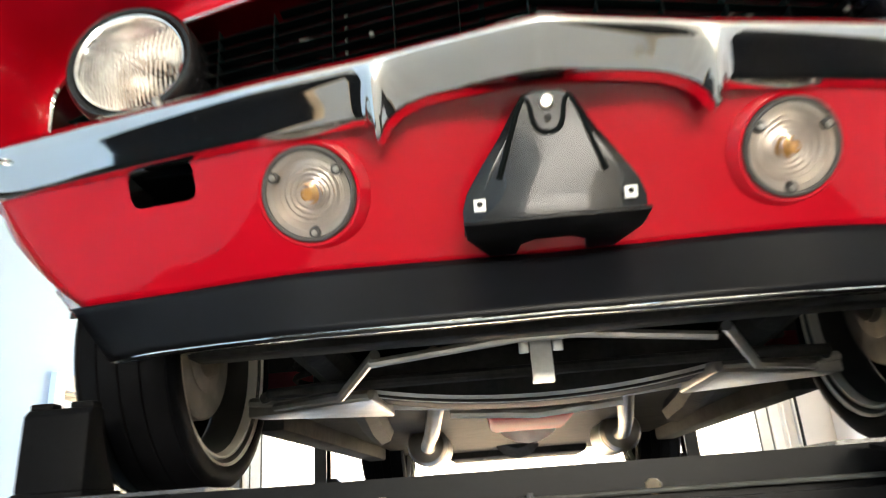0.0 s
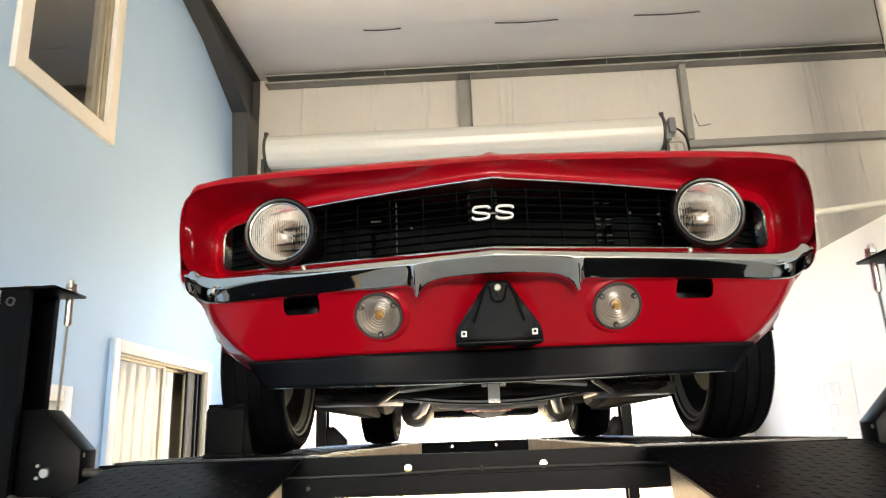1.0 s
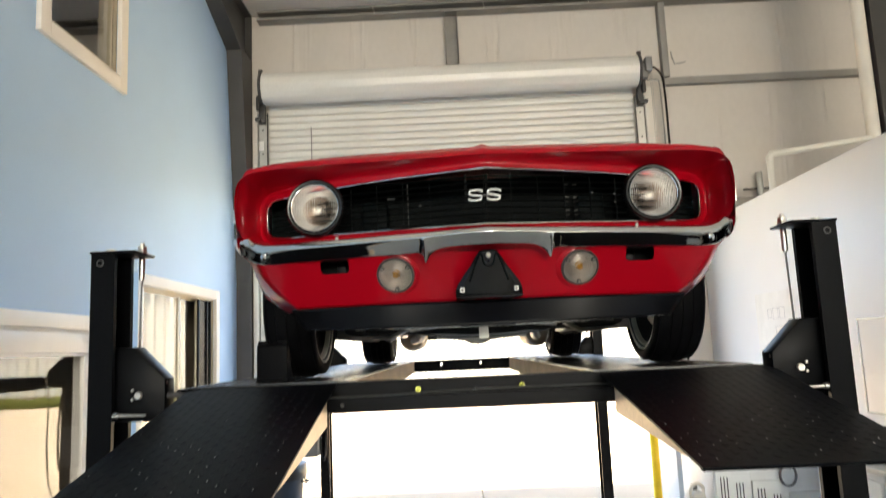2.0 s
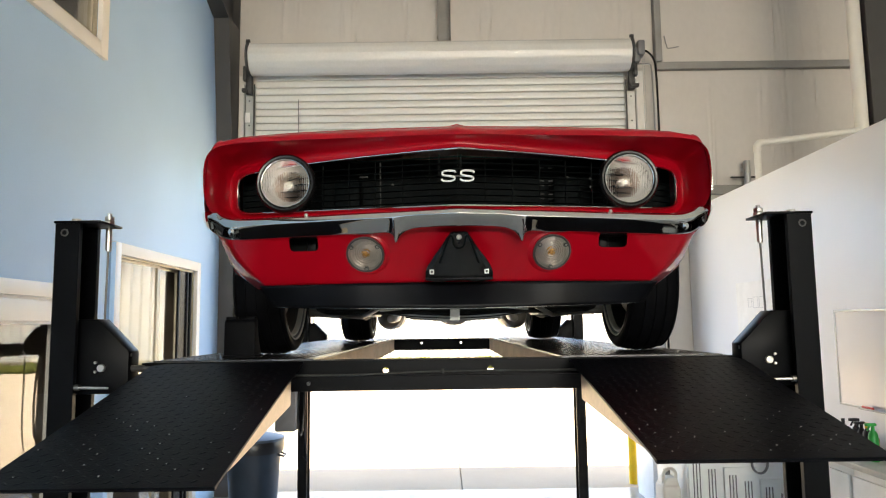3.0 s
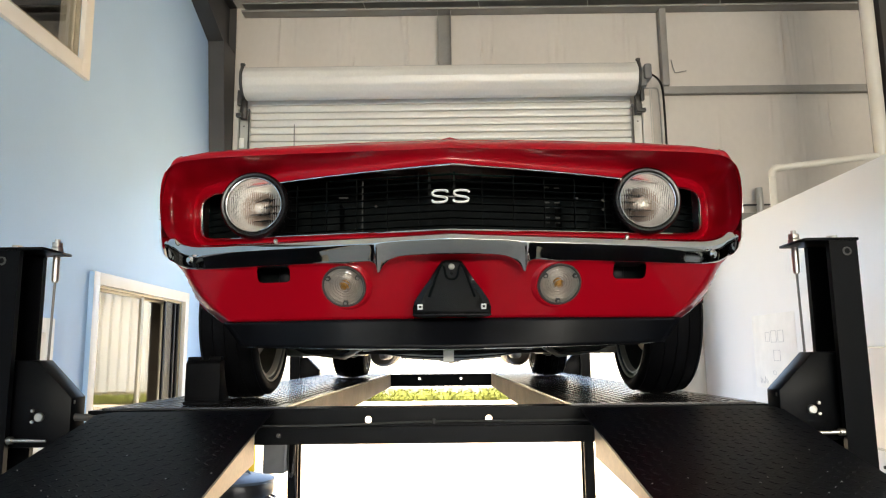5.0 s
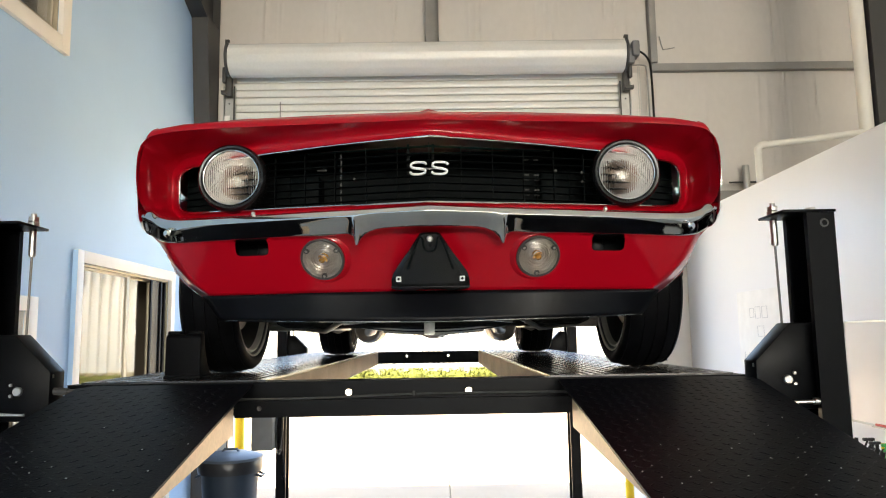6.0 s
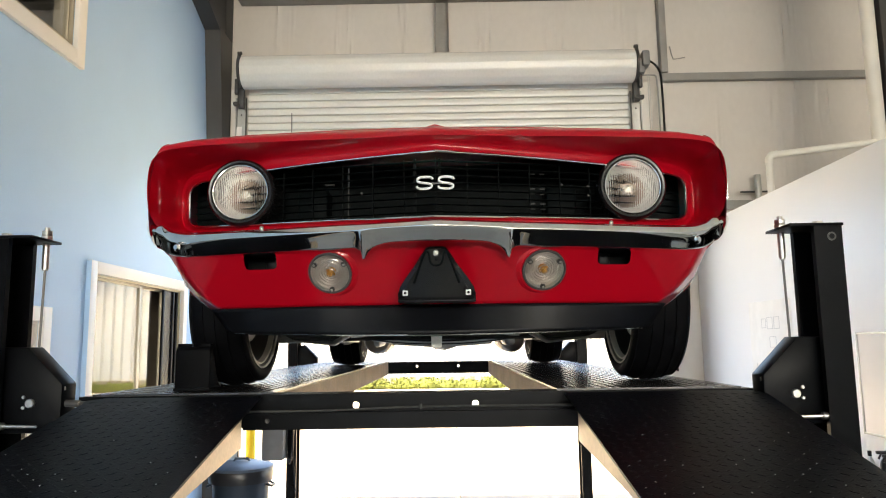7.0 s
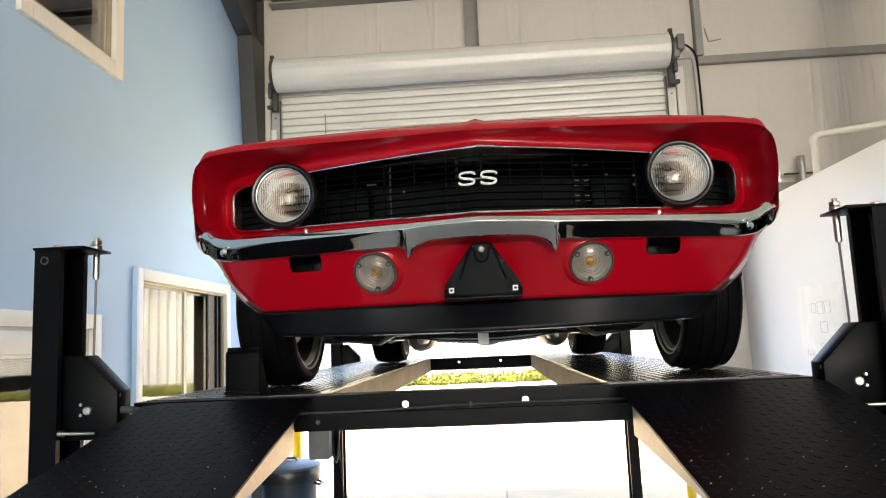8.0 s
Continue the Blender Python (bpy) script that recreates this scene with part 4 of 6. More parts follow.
def hood_z(x, y):
    """Height of the hood or deck."""
    edge = top_z(y)
    crown = curve(y, [(0.1, 0.022), (0.5, 0.045), (1.5, 0.075), (4.5, 0.05)])
    ridge = 0.010 * math.exp(-(x / 0.06) ** 2) * (1 if y < 1.6 else 0)
    return edge + crown * max(0.0, 1 - (x / 0.86) ** 2) + ridge


def car_body(car):
    # hollow round the grille, from the lip back to the mouth, both halves
    def cave(u, v):
        s, t = (1, 1 - 2 * u) if u < 0.5 else (-1, 2 * u - 1)
        a, b = polyline(LIP, 1 - t), polyline(MOUTH, 1 - t)
        x, z = lerp(a[0], b[0], v), lerp(a[2], b[2], v)
        k = min(1.0, abs(x) / 0.85) ** 2
        y = a[1] + (b[1] - a[1]) * lerp(v, curve(v, [(0, 0), (0.12, 0.05), (0.50, 0.92), (1, 1)]), k) + (0.026 + 0.030 * k) * math.sin(math.pi * v ** 0.8)
        return (s * x, y, z)
    part("nose_surround", cgrid(lambda u, v: cave(u, v), 160, 16), "red", car)
    # rolled edge over the lip up to the hood line
    def brow(u, v):
        x = lerp(-0.86, 0.86, u)
        k = abs(x) / 0.86
        top = next(((lerp(a[1], b[1], (abs(x) - a[0]) / (b[0] - a[0])), lerp(a[2], b[2], (abs(x) - a[0]) / (b[0] - a[0]))) for a, b in zip(HOOD_EDGE, HOOD_EDGE[1:]) if a[0] <= abs(x) <= b[0] + 1e-9), (0.14, 0.803))
        low = min(LIP[: len(LIP) // 2], key=lambda p: abs(p[0] - abs(x) * 1.0))
        near = [(a, b) for a, b in zip(LIP, LIP[1:]) if a[0] <= abs(x) <= b[0] and a[2] > 0.70]
        if near:
            a, b = near[0]
            f = (abs(x) - a[0]) / max(1e-9, b[0] - a[0])
            low = tuple(lerp(p, q, f) for p, q in zip(a, b))
        y = lerp(low[1], top[0], v) - 0.016 * math.sin(math.pi * v)
        z = lerp(low[2], top[1], v) + 0.004 * math.sin(math.pi * v)
        return (x, y, z)
    part("header_panel", cgrid(brow, 96, 8), "red", car)
    lead = lambda z: curve(z, [(0.27, 0.305), (0.34, 0.30), (0.40, 0.29), (0.45, 0.26), (0.52, 0.16), (0.59, 0.14), (0.66, 0.13), (0.742, 0.118), (0.805, 0.138)])
    for s in (-1, 1):
        def corner(u, v, s=s):
            a = brow(1.0, v)
            z = lerp(0.748, top_z(0.138), v)
            b = (side_x(lead(z), z) - 0.012 * max(0.0, 1 - (lead(z) - 0.11) / 0.12) ** 2, lead(z), z)
            p = [lerp(q, r, u) for q, r in zip(a, b)]
            k = math.sin(math.pi * u)
            return (s * (p[0] + 0.003 * k), p[1] - 0.006 * k, p[2] + 0.004 * k)
        part("fender_corner", cgrid(corner, 8, 8), "red", car)
    edge = [(-p[0], p[1], p[2]) for p in HOOD_EDGE[::-1]] + HOOD_EDGE[1:]
    fold = [(0.010, 0.0048), (0.003, 0.0045), (-0.001, 0.0028), (-0.0035, 0.0), (-0.0050, -0.004), (-0.0055, -0.008), (-0.0048, -0.012), (-0.003, -0.015), (0.001, -0.0175), (0.010, -0.019)]
    part("hood_lip", cgrid(lambda u, v: (lambda p, o: (p[0], p[1] + o[0], p[2] + o[1]))(edge[round(u * (len(edge) - 1))], fold[round(v * (len(fold) - 1))]), len(edge) - 1, len(fold) - 1), "red", car, smooth=50)
    part("hood", cgrid(lambda u, v: (lerp(-0.86, 0.86, u), lerp(0, 1, v) * (1.55 - curve(abs(lerp(-0.86, 0.86, u)), [(p[0], p[1]) for p in HOOD_EDGE])) + curve(abs(lerp(-0.86, 0.86, u)), [(p[0], p[1]) for p in HOOD_EDGE]), lerp(curve(abs(lerp(-0.86, 0.86, u)), [(p[0], p[2]) for p in HOOD_EDGE]), hood_z(lerp(-0.86, 0.86, u), 1.55), v ** 0.7)), 48, 30), "red", car)
    for s in (-1, 1):
        def fender(u, v, s=s):
            y = lerp(0.15, 1.47, u)
            z = lerp(side_bottom(y), top_z(y), v)
            if u < 0.16:
                y = lerp(lead(z), 0.3612, u / 0.16)
            x = side_x(y, z)
            # the front corner rolls round into the lip
            roll = max(0.0, 1 - (y - 0.11) / 0.12)
            return (s * (x - 0.012 * roll * roll), y, z)
        part("fender", cgrid(fender, 80, 22), "red", car)
        part("fender_cap", cgrid(lambda u, v, s=s: (s * lerp(0.858, side_x(lerp(0.12, 1.47, u), top_z(lerp(0.12, 1.47, u))) + 0.001, v), lerp(0.135, 1.47, u), top_z(lerp(0.12, 1.47, u)) + 0.001), 30, 3), "red", car)
        def flank(u, v, s=s, a=1.475, b=2.62):
            y = lerp(a, b, u)
            z = lerp(side_bottom(y), top_z(y), v)
            return (s * side_x(y, z), y, z)
        d = part("door", cgrid(flank, 24, 20), "red", car)
        part("door_handle", joined(moved(box(-0.012, 0.012, -0.07, 0.07, -0.012, 0.012, 0.005), Matrix.Translation(up((s * 0.945, 2.46, 0.72))))), "chrome", d)
        part("quarter_panel", cgrid(lambda u, v, s=s: flank(u, v, s, 2.625, 4.60), 60, 20), "red", car)
        part("deck_side", cgrid(lambda u, v, s=s: (s * lerp(0.70, side_x(lerp(2.4, 4.60, u), top_z(lerp(2.4, 4.60, u))) + 0.001, v), lerp(2.4, 4.60, u), top_z(lerp(2.4, 4.60, u)) + 0.02 * (1 - v)), 30, 4), "red", car)
        # ribbed bright marker on the fender's side
        mk = part("side_marker", moved(box(-0.005, 0.005, -0.035, 0.035, -0.026, 0.026, 0.002), Matrix.Translation(up((s * 0.934, 0.20, 0.632)))), "chrome", car, "ribbed bright side marker lamp")
        part("marker_rib", joined(*[moved(box(-0.004, 0.004, -0.03, 0.03, -0.003, 0.003), Matrix.Translation(up((s * 0.9415, 0.20, 0.632 + k * 0.011)))) for k in (-2, -1, 0, 1, 2)]), "chrome", mk)
    part("cowl", cgrid(lambda u, v: (lerp(-0.86, 0.86, u), lerp(1.55, 1.72, v), hood_z(lerp(-0.86, 0.86, u), 1.55) - 0.03 * v), 24, 3), "black_satin", car)
    # cabin
    roof = [(1.62, 0.90), (2.10, 1.215), (2.35, 1.262), (2.75, 1.268), (3.05, 1.235), (3.55, 0.93)]
    def half_roof(z):
        return curve(z, [(0.85, 0.76), (0.95, 0.72), (1.22, 0.57), (1.27, 0.50)])
    def cabin(u, v, lo, hi):
        y, z = polyline(roof, lerp(lo, hi, u))
        w = half_roof(z)
        x = lerp(-w, w, v)
        return (x, y, z + 0.025 * (1 - (x / w) ** 2))
    part("windscreen", cgrid(lambda u, v: cabin(u, v, 0.0, 0.25), 8, 16), "glass", car, solid=0.005)
    part("roof", cgrid(lambda u, v: cabin(u, v, 0.25, 0.72), 20, 16), "red", car)
    part("rear_window", cgrid(lambda u, v: cabin(u, v, 0.72, 1.0), 8, 16), "glass", car, solid=0.005)
    for s in (-1, 1):
        part("side_window", cgrid(lambda u, v, s=s: (s * lerp(0.80, half_roof(polyline(roof, lerp(0.10, 0.80, u))[1]) - 0.004, v), polyline(roof, lerp(0.10, 0.80, u))[0], lerp(0.85, polyline(roof, lerp(0.10, 0.80, u))[1], v)), 20, 6), "glass", car, solid=0.004)
        part("pillar", cgrid(lambda u, v, s=s: (s * lerp(0.79, half_roof(polyline(roof, lerp(0.80, 1.0, u))[1]), v), polyline(roof, lerp(0.80, 1.0, u))[0], lerp(0.85, polyline(roof, lerp(0.80, 1.0, u))[1], v)), 8, 6), "red", car)
    part("interior_tub", box(-0.74, 0.74, 1.66, 3.5, DECK + 0.32, DECK + 0.84, 0.03), "black_satin", car)
    part("boot_lid", cgrid(lambda u, v: (lerp(-0.74, 0.74, u), lerp(3.5, 4.60, v), top_z(lerp(3.5, 4.60, v)) + 0.045 * (1 - (lerp(-1, 1, u)) ** 2) + 0.01), 24, 16), "red", car)
    part("tail_panel", cgrid(lambda u, v: (lerp(-0.87, 0.87, u), 4.60 + 0.03 * math.sin(math.pi * v), lerp(0.30, 0.80, v)), 24, 8), "red", car)
    part("rear_bumper", tube([up(p) for p in ((-0.92, 4.45, 0.46), (-0.88, 4.64, 0.46), (0, 4.70, 0.46), (0.88, 4.64, 0.46), (0.92, 4.45, 0.46))], 0.045, 12), "chrome", car)
    for s in (-1, 1):
        part("tail_lamp", moved(box(-0.2, 0.2, -0.01, 0.02, -0.06, 0.06, 0.008), Matrix.Translation(up((s * 0.55, 4.63, 0.62)))), "bottle_red", car)


def front_bumper(car):
    """Thin chrome blade in a shallow arrow plan, with two downward fangs and upswept ends."""
    def plan(x):
        a = abs(x)
        return curve(a, [(0, -0.052), (0.02, -0.0485), (0.11, -0.030), (0.22, -0.008), (0.36, 0.015), (0.5, 0.042), (0.75, 0.097), (0.85, 0.128), (0.91, 0.155), (0.940, 0.182), (0.964, 0.226)])
    def low(x):
        return curve(abs(x), [(0, 0.457), (0.15, 0.4565), (0.20, 0.4515), (0.235, 0.4445), (0.27, 0.4435), (0.5, 0.441), (0.78, 0.438), (0.84, 0.444), (0.875, 0.456), (0.90, 0.471), (0.92, 0.487), (0.944, 0.511), (0.964, 0.540)])
    def fang(x):  # drop of the lower lip: a long curve from the middle, a short one outside
        return curve(abs(x), [(0.13, 0.0), (0.165, 0.003), (0.190, 0.011), (0.204, 0.023), (0.212, 0.034), (0.217, 0.039), (0.222, 0.039), (0.226, 0.028), (0.232, 0.012), (0.240, 0.004), (0.252, 0.0)])
    def high(x):
        a = abs(x)
        return curve(a, [(0, 0.514), (0.3, 0.511), (0.7, 0.507), (0.80, 0.510), (0.855, 0.525), (0.885, 0.545), (0.93, 0.549), (0.964, 0.552)])
    xs = sorted({round(s * a, 4) for s in (-1, 1) for a in list(np.linspace(0, 0.18, 10)) + list(np.linspace(0.185, 0.255, 29)) + list(np.linspace(0.26, 0.84, 26)) + list(np.linspace(0.85, 0.964, 20))})
    n = len(xs) - 1
    prof = [(0.060, 0.0), (0.006, 0.0), (0.002, 0.03), (-0.002, 0.11), (-0.006, 0.20), (-0.0095, 0.29), (-0.0105, 0.33), (-0.010, 0.37), (0.005, 0.53), (0.023, 0.77), (0.034, 0.92), (0.038, 0.975), (0.044, 1.0), (0.065, 1.0)]
    share = [0, 0, 0, 0, 0, 0, 0, 0.05, 0.35, 0.85, 0.97, 1.0, 1.0, 1.0]
    def blade(u, v):
        x = xs[round(u * n)]
        d, h = prof[round(v * (len(prof) - 1))]
        h = 1 - h
        z = lerp(low(x), high(x), h) - fang(x) * share[round(v * (len(prof) - 1))]
        # the deep part at a fang stays close to the blade's face
        return (x, plan(x) + d * (1 if abs(x) < 0.9 else 0.4), z)
    b = part("front_bumper", cgrid(blade, n, len(prof) - 1), "chrome", car, "thin chrome blade bumper with two small fangs", smooth=50)
    for s in (-1, 1):
        part("bumper_bolt", lathe([(0, 0.010), (0.008, 0.009), (0.012, 0.004), (0.013, 0)], Matrix.Translation(up((s * 0.815, 0.110, 0.464))) @ pose(0, 0, 0, 90, 0, s * 28), 16), "chrome", b)
        part("bumper_bracket", box(s * 0.55 - 0.018, s * 0.55 + 0.018, 0.24, 0.40, DECK + 0.402, DECK + 0.45, 0.004), "black_satin", b)


def valance_y(x, z):
    """How far back the red apron lies under the bumper."""
    a = abs(x)
    back = curve(a, [(0, 0.088), (0.12, 0.080), (0.335, 0.071), (0.56, 0.107), (0.66, 0.122), (0.73, 0.134), (0.79, 0.148), (0.84, 0.170), (0.88, 0.215), (0.93, 0.285)])
    return back + (0.46 - z) * 0.57


def front_valance(car):
    # apron strips left open at the two brace slots
    def edge_x(z):
        return curve(z, APRON_EDGE)
    holes = [(-0.612, -0.505, 0.394, 0.444), (0.505, 0.612, 0.394, 0.444)]
    bm = bmesh.new()
    zs = [0.275, 0.280, *[round(0.288 + 0.012 * k, 4) for k in range(8)], 0.384, 0.394, 0.406, 0.419, 0.432, 0.444, 0.456, 0.470, 0.485, 0.50]
    cols = sorted({round(v, 4) for v in [*np.linspace(-0.71, 0.71, 143), -0.7075, -0.7045, -0.697, -0.693, 0.693, 0.697, 0.7045, 0.7075, -0.612, -0.505, 0.505, 0.612]})
    verts = {}
    def vert(i, j):
        if (i, j) not in verts:
            c, z = cols[i], zs[j]
            x = c
            if abs(c) > 0.613:  # the wings widen smoothly towards the wheel arch
                f = (abs(c) - 0.613) / (0.71 - 0.613)
                x = math.copysign(abs(c) + (edge_x(z) - 0.71) * f ** 1.5, c)
            roll = 0.016 * max(0.0, (abs(c) - 0.697) / 0.013) ** 2
            verts[i, j] = bm.verts.new(up((x, valance_y(x, z) + roll + (0.012 if j == 0 else 0), z)))
        return verts[i, j]
    for i in range(len(cols) - 1):
        for j in range(len(zs) - 1):
            mx, mz = (cols[i] + cols[i + 1]) / 2, (zs[j] + zs[j + 1]) / 2
            if any(h[0] < mx < h[1] and h[2] < mz < h[3] for h in holes) or math.hypot(abs(mx) - 0.335, (mz - 0.377) * 1.18) < 0.071:
                continue
            bm.faces.new((vert(i, j), vert(i + 1, j), vert(i + 1, j + 1), vert(i, j + 1)))
    for h in holes:  # pressed round corners of the slots
        for cx, sx in ((h[0], 1), (h[1], -1)):
            for cz, sz in ((h[2], 1), (h[3], -1)):
                bm.faces.new([bm.verts.new(up((x, valance_y(x, z) + 0.001, z))) for x, z in ((cx, cz), (cx + sx * 0.013, cz), (cx + sx * 0.004, cz + sz * 0.004), (cx, cz + sz * 0.013))])
    val = part("front_valance", bm, "red", car, "glossy red front apron with two round lamps", smooth=50)
    for s in (-1, 1):
        def arch(u, v, s=s):
            z = lerp(0.280, 0.40, u)
            o, d = [(0.0, 0.0), (0.004, 0.001), (0.011, 0.012), (0.013, 0.024), (0.009, 0.034), (0.0, 0.030)][round(v * 5)]
            o *= 0.45 * math.sin(math.pi * min(1, 0.12 + 0.9 * (1 - u))) ** 0.5
            return (s * (side_x(0.462, z) + o * 0.5), 0.462 + d * 0.22, z - 0.4 * o)
        # added chrome strip for the grazing glint on the red arch lip
        part("arch_flange", cgrid(arch, 24, 5), "chrome", val, "chrome strip standing in for the glint on the wheel arch lip", smooth=60)
    for h in holes:
        y = valance_y((h[0] + h[1]) / 2, 0.42)
        part("slot_lining", joined(box(h[0] - 0.004, h[1] + 0.004, y + 0.045, y + 0.12, DECK + h[2] - 0.004, DECK + h[2]), box(h[0] - 0.004, h[1] + 0.004, y + 0.02, y + 0.12, DECK + h[3], DECK + h[3] + 0.004), box(h[0] - 0.02, h[1] + 0.02, y + 0.12, y + 0.13, DECK + h[2] - 0.02, DECK + h[3] + 0.02)), "grille", val, smooth=0)
    # raised round seat and lamp
    for s in (-1, 1):
        c = Vector(up((s * 0.335, valance_y(0.335, 0.377), 0.377)))
        face = Matrix.Translation(c) @ pose(0, 0, 0, 90 + 29, 0, s * 6)
        part("lamp_seat", lathe([(0.088, -0.008), (0.080, -0.001), (0.075, 0.002), (0.071, 0.0015), (0.0685, -0.002), (0.067, -0.02)], face, 40), "red", val)
        lamp = part("parking_lamp", lathe([(0, -0.016)] + [(0.0035 * k, -0.016 + 0.00006 * k * k + (0.0022 if k % 2 else 0)) for k in range(3, 17)] + [(0.060, 0.001), (0.0655, 0.001), (0.0665, -0.010)], face, 40), "lamp_inner", car, "round clear parking lamp with an amber bulb")
        rings = [(0, 0.010)] + [(0.0045 * k, 0.010 - 0.000012 * k * k * 4 + (0.0016 if k % 2 else 0)) for k in range(1, 13)] + [(0.062, 0.004), (0.0655, 0.003), (0.0655, 0.0015), (0.060, 0.0015), (0.03, 0.006), (0, 0.007)]
        part("lens", lathe(rings, face, 40), "lens_clear", lamp, "ribbed clear plastic lens", smooth=12)
        part("bezel", lathe([(0.0615, 0.004), (0.0635, 0.0065), (0.067, 0.0065), (0.0695, 0.003), (0.0695, -0.006)], face, 40), "steel_dark", lamp)
        part("bulb", lathe([(0, 0.004), (0.008, 0.002), (0.013, -0.008), (0.011, -0.018), (0.006, -0.026)], face, 16), "amber", lamp)
        for a in (32, 148, 270):
            boss = part("screw_boss", lathe([(0, 0.0075), (0.007, 0.0075), (0.0085, 0.005), (0.0085, -0.004)], face @ Matrix.Translation((0.0555 * math.cos(radians(a)), 0.0555 * math.sin(radians(a)), 0)), 14), "steel_dark", lamp)
            part("screw", lathe([(0, 0.0105), (0.0035, 0.0100), (0.0048, 0.0075)], face @ Matrix.Translation((0.0555 * math.cos(radians(a)), 0.0555 * math.sin(radians(a)), 0)), 10), "cast", lamp)


def dam_foot(x):
    return curve(abs(x), [(0, 0.138), (0.35, 0.168), (0.60, 0.235), (0.70, 0.288)])


def air_dam(car):
    def dam(u, v):
        x = lerp(-1, 1, u)
        hw = lerp(0.742, 0.698, v)
        X = x * hw
        y = lerp(valance_y(X, 0.276) - 0.004, dam_foot(X), v)
        return (X, y, lerp(0.276, 0.182 + 0.018 * (X / 0.7) ** 2, v))
    d = part("air_dam", cgrid(dam, 60, 8), "black_satin", car, "satin black air dam under the apron", solid=0.006)
    part("dam_flange", cgrid(lambda u, v: (lerp(-0.698, 0.698, u), dam_foot(lerp(-0.698, 0.698, u)) + 0.05 * v, 0.182 + 0.018 * lerp(-1, 1, u) ** 2 + 0.006 * v), 60, 2), "gloss_side", d, solid=0.005)
    # chrome rod drawn as the highlight along the black lower edge
    part("dam_edge", tube([up((x, dam_foot(x) - 0.003, 0.1805 + 0.018 * (x / 0.7) ** 2)) for x in np.linspace(-0.694, 0.694, 41)], 0.0026, 8), "chrome", d, "thin chrome line standing in for the highlight on the lower edge")
    for x in (-0.07, -0.045, 0.075):
        part("dam_clip", box(x - 0.006, x + 0.006, valance_y(x, 0.276) - 0.008, valance_y(x, 0.276) - 0.003, DECK + 0.274, DECK + 0.277, 0.001), "bolt", d)


def plate_bracket(car):
    """Black pressed bracket with a narrow tab at the top, wide shoulders and a notched foot."""
    out = [(0.020, 0.442), (0.030, 0.439), (0.044, 0.420), (0.062, 0.392), (0.090, 0.356), (0.111, 0.326), (0.118, 0.306), (0.118, 0.281)]
    full = [(-x, z) for x, z in out[::-1]] + out
    def yat(z):
        return 0.018 + (0.434 - z) * 0.36
    bm = bmesh.new()
    front = [bm.verts.new(up((x, yat(z), z))) for x, z in full]
    inner = [bm.verts.new(up((x * 0.80, yat(z) - 0.012, lerp(z, 0.36, 0.10)))) for x, z in full]
    back = [bm.verts.new(up((x * 1.01, yat(z) + 0.022, z))) for x, z in full]
    n = len(full)
    for k in range(n):
        q = (k + 1) % n
        bm.faces.new((front[k], inner[k], inner[q], front[q]))
        bm.faces.new((back[k], front[k], front[q], back[q]))
    bm.faces.new(inner[::-1])
    bmesh.ops.recalc_face_normals(bm, faces=bm.faces[:])
    br = part("plate_bracket", bm, "bracket_black", car, "black pressed-steel licence plate bracket, empty", smooth=30)
    foot = [(-0.118, 0.048), (0.118, 0.048), (0.116, 0.105), (0.088, 0.178), (0.050, 0.180), (0.044, 0.140), (0.025, 0.122), (-0.025, 0.122), (-0.044, 0.140), (-0.050, 0.180), (-0.088, 0.178), (-0.116, 0.105)]
    part("foot_flange", prism(foot, DECK + 0.279, DECK + 0.2845, "z", 0.0015), "black_satin", br)
    # shade of the pressed channel as a black rod: down one side, round the low hole and down the other
    m_pts = [(-0.068, 0.335), (-0.032, 0.430), (-0.022, 0.424), (-0.019, 0.398), (-0.010, 0.386), (0.010, 0.386), (0.019, 0.398), (0.022, 0.424), (0.032, 0.430), (0.068, 0.335)]
    part("pressed_channel", tube([up((x, yat(z) - 0.0125, z)) for x, z in rounded(m_pts, 2)], 0.0038, 8), "grille", br)
    for s in (-1, 1):
        sq = part("square_nut", moved(box(-0.0078, 0.0078, -0.004, 0.004, -0.0078, 0.0078, 0.001), Matrix.Translation(up((s * 0.0955, yat(0.306) - 0.012, 0.306))) @ pose(0, 0, 0, 20, 0, 0)), "plastic_white", br, "white square plate nut")
        part("nut_bore", lathe([(0, 0.001), (0.004, 0.001), (0.004, -0.001)], Matrix.Translation(up((s * 0.0955, yat(0.306) - 0.0165, 0.306))) @ pose(0, 0, 0, 110, 0, 0), 10), "black_satin", sq)
    part("tab_bolt", lathe([(0, 0.008), (0.007, 0.008), (0.011, 0.003), (0.011, 0)], Matrix.Translation(up((0, yat(0.425) - 0.009, 0.423))) @ pose(0, 0, 0, 108, 0, 0), 14), "bolt", br)
    part("low_bolt", lathe([(0, 0.003), (0.004, 0.003), (0.006, 0)], Matrix.Translation(up((0, yat(0.403) - 0.012, 0.403))) @ pose(0, 0, 0, 108, 0, 0), 12), "black_satin", br)


def mouth_y(x):
    return curve(abs(x), [(0, 0.032), (0.30, 0.098), (0.62, 0.175), (0.838, 0.272)])


def mouth_top(x):
    return curve(abs(x), [(0, 0.736), (0.30, 0.729), (0.62, 0.712), (0.79, 0.699), (0.832, 0.675)])


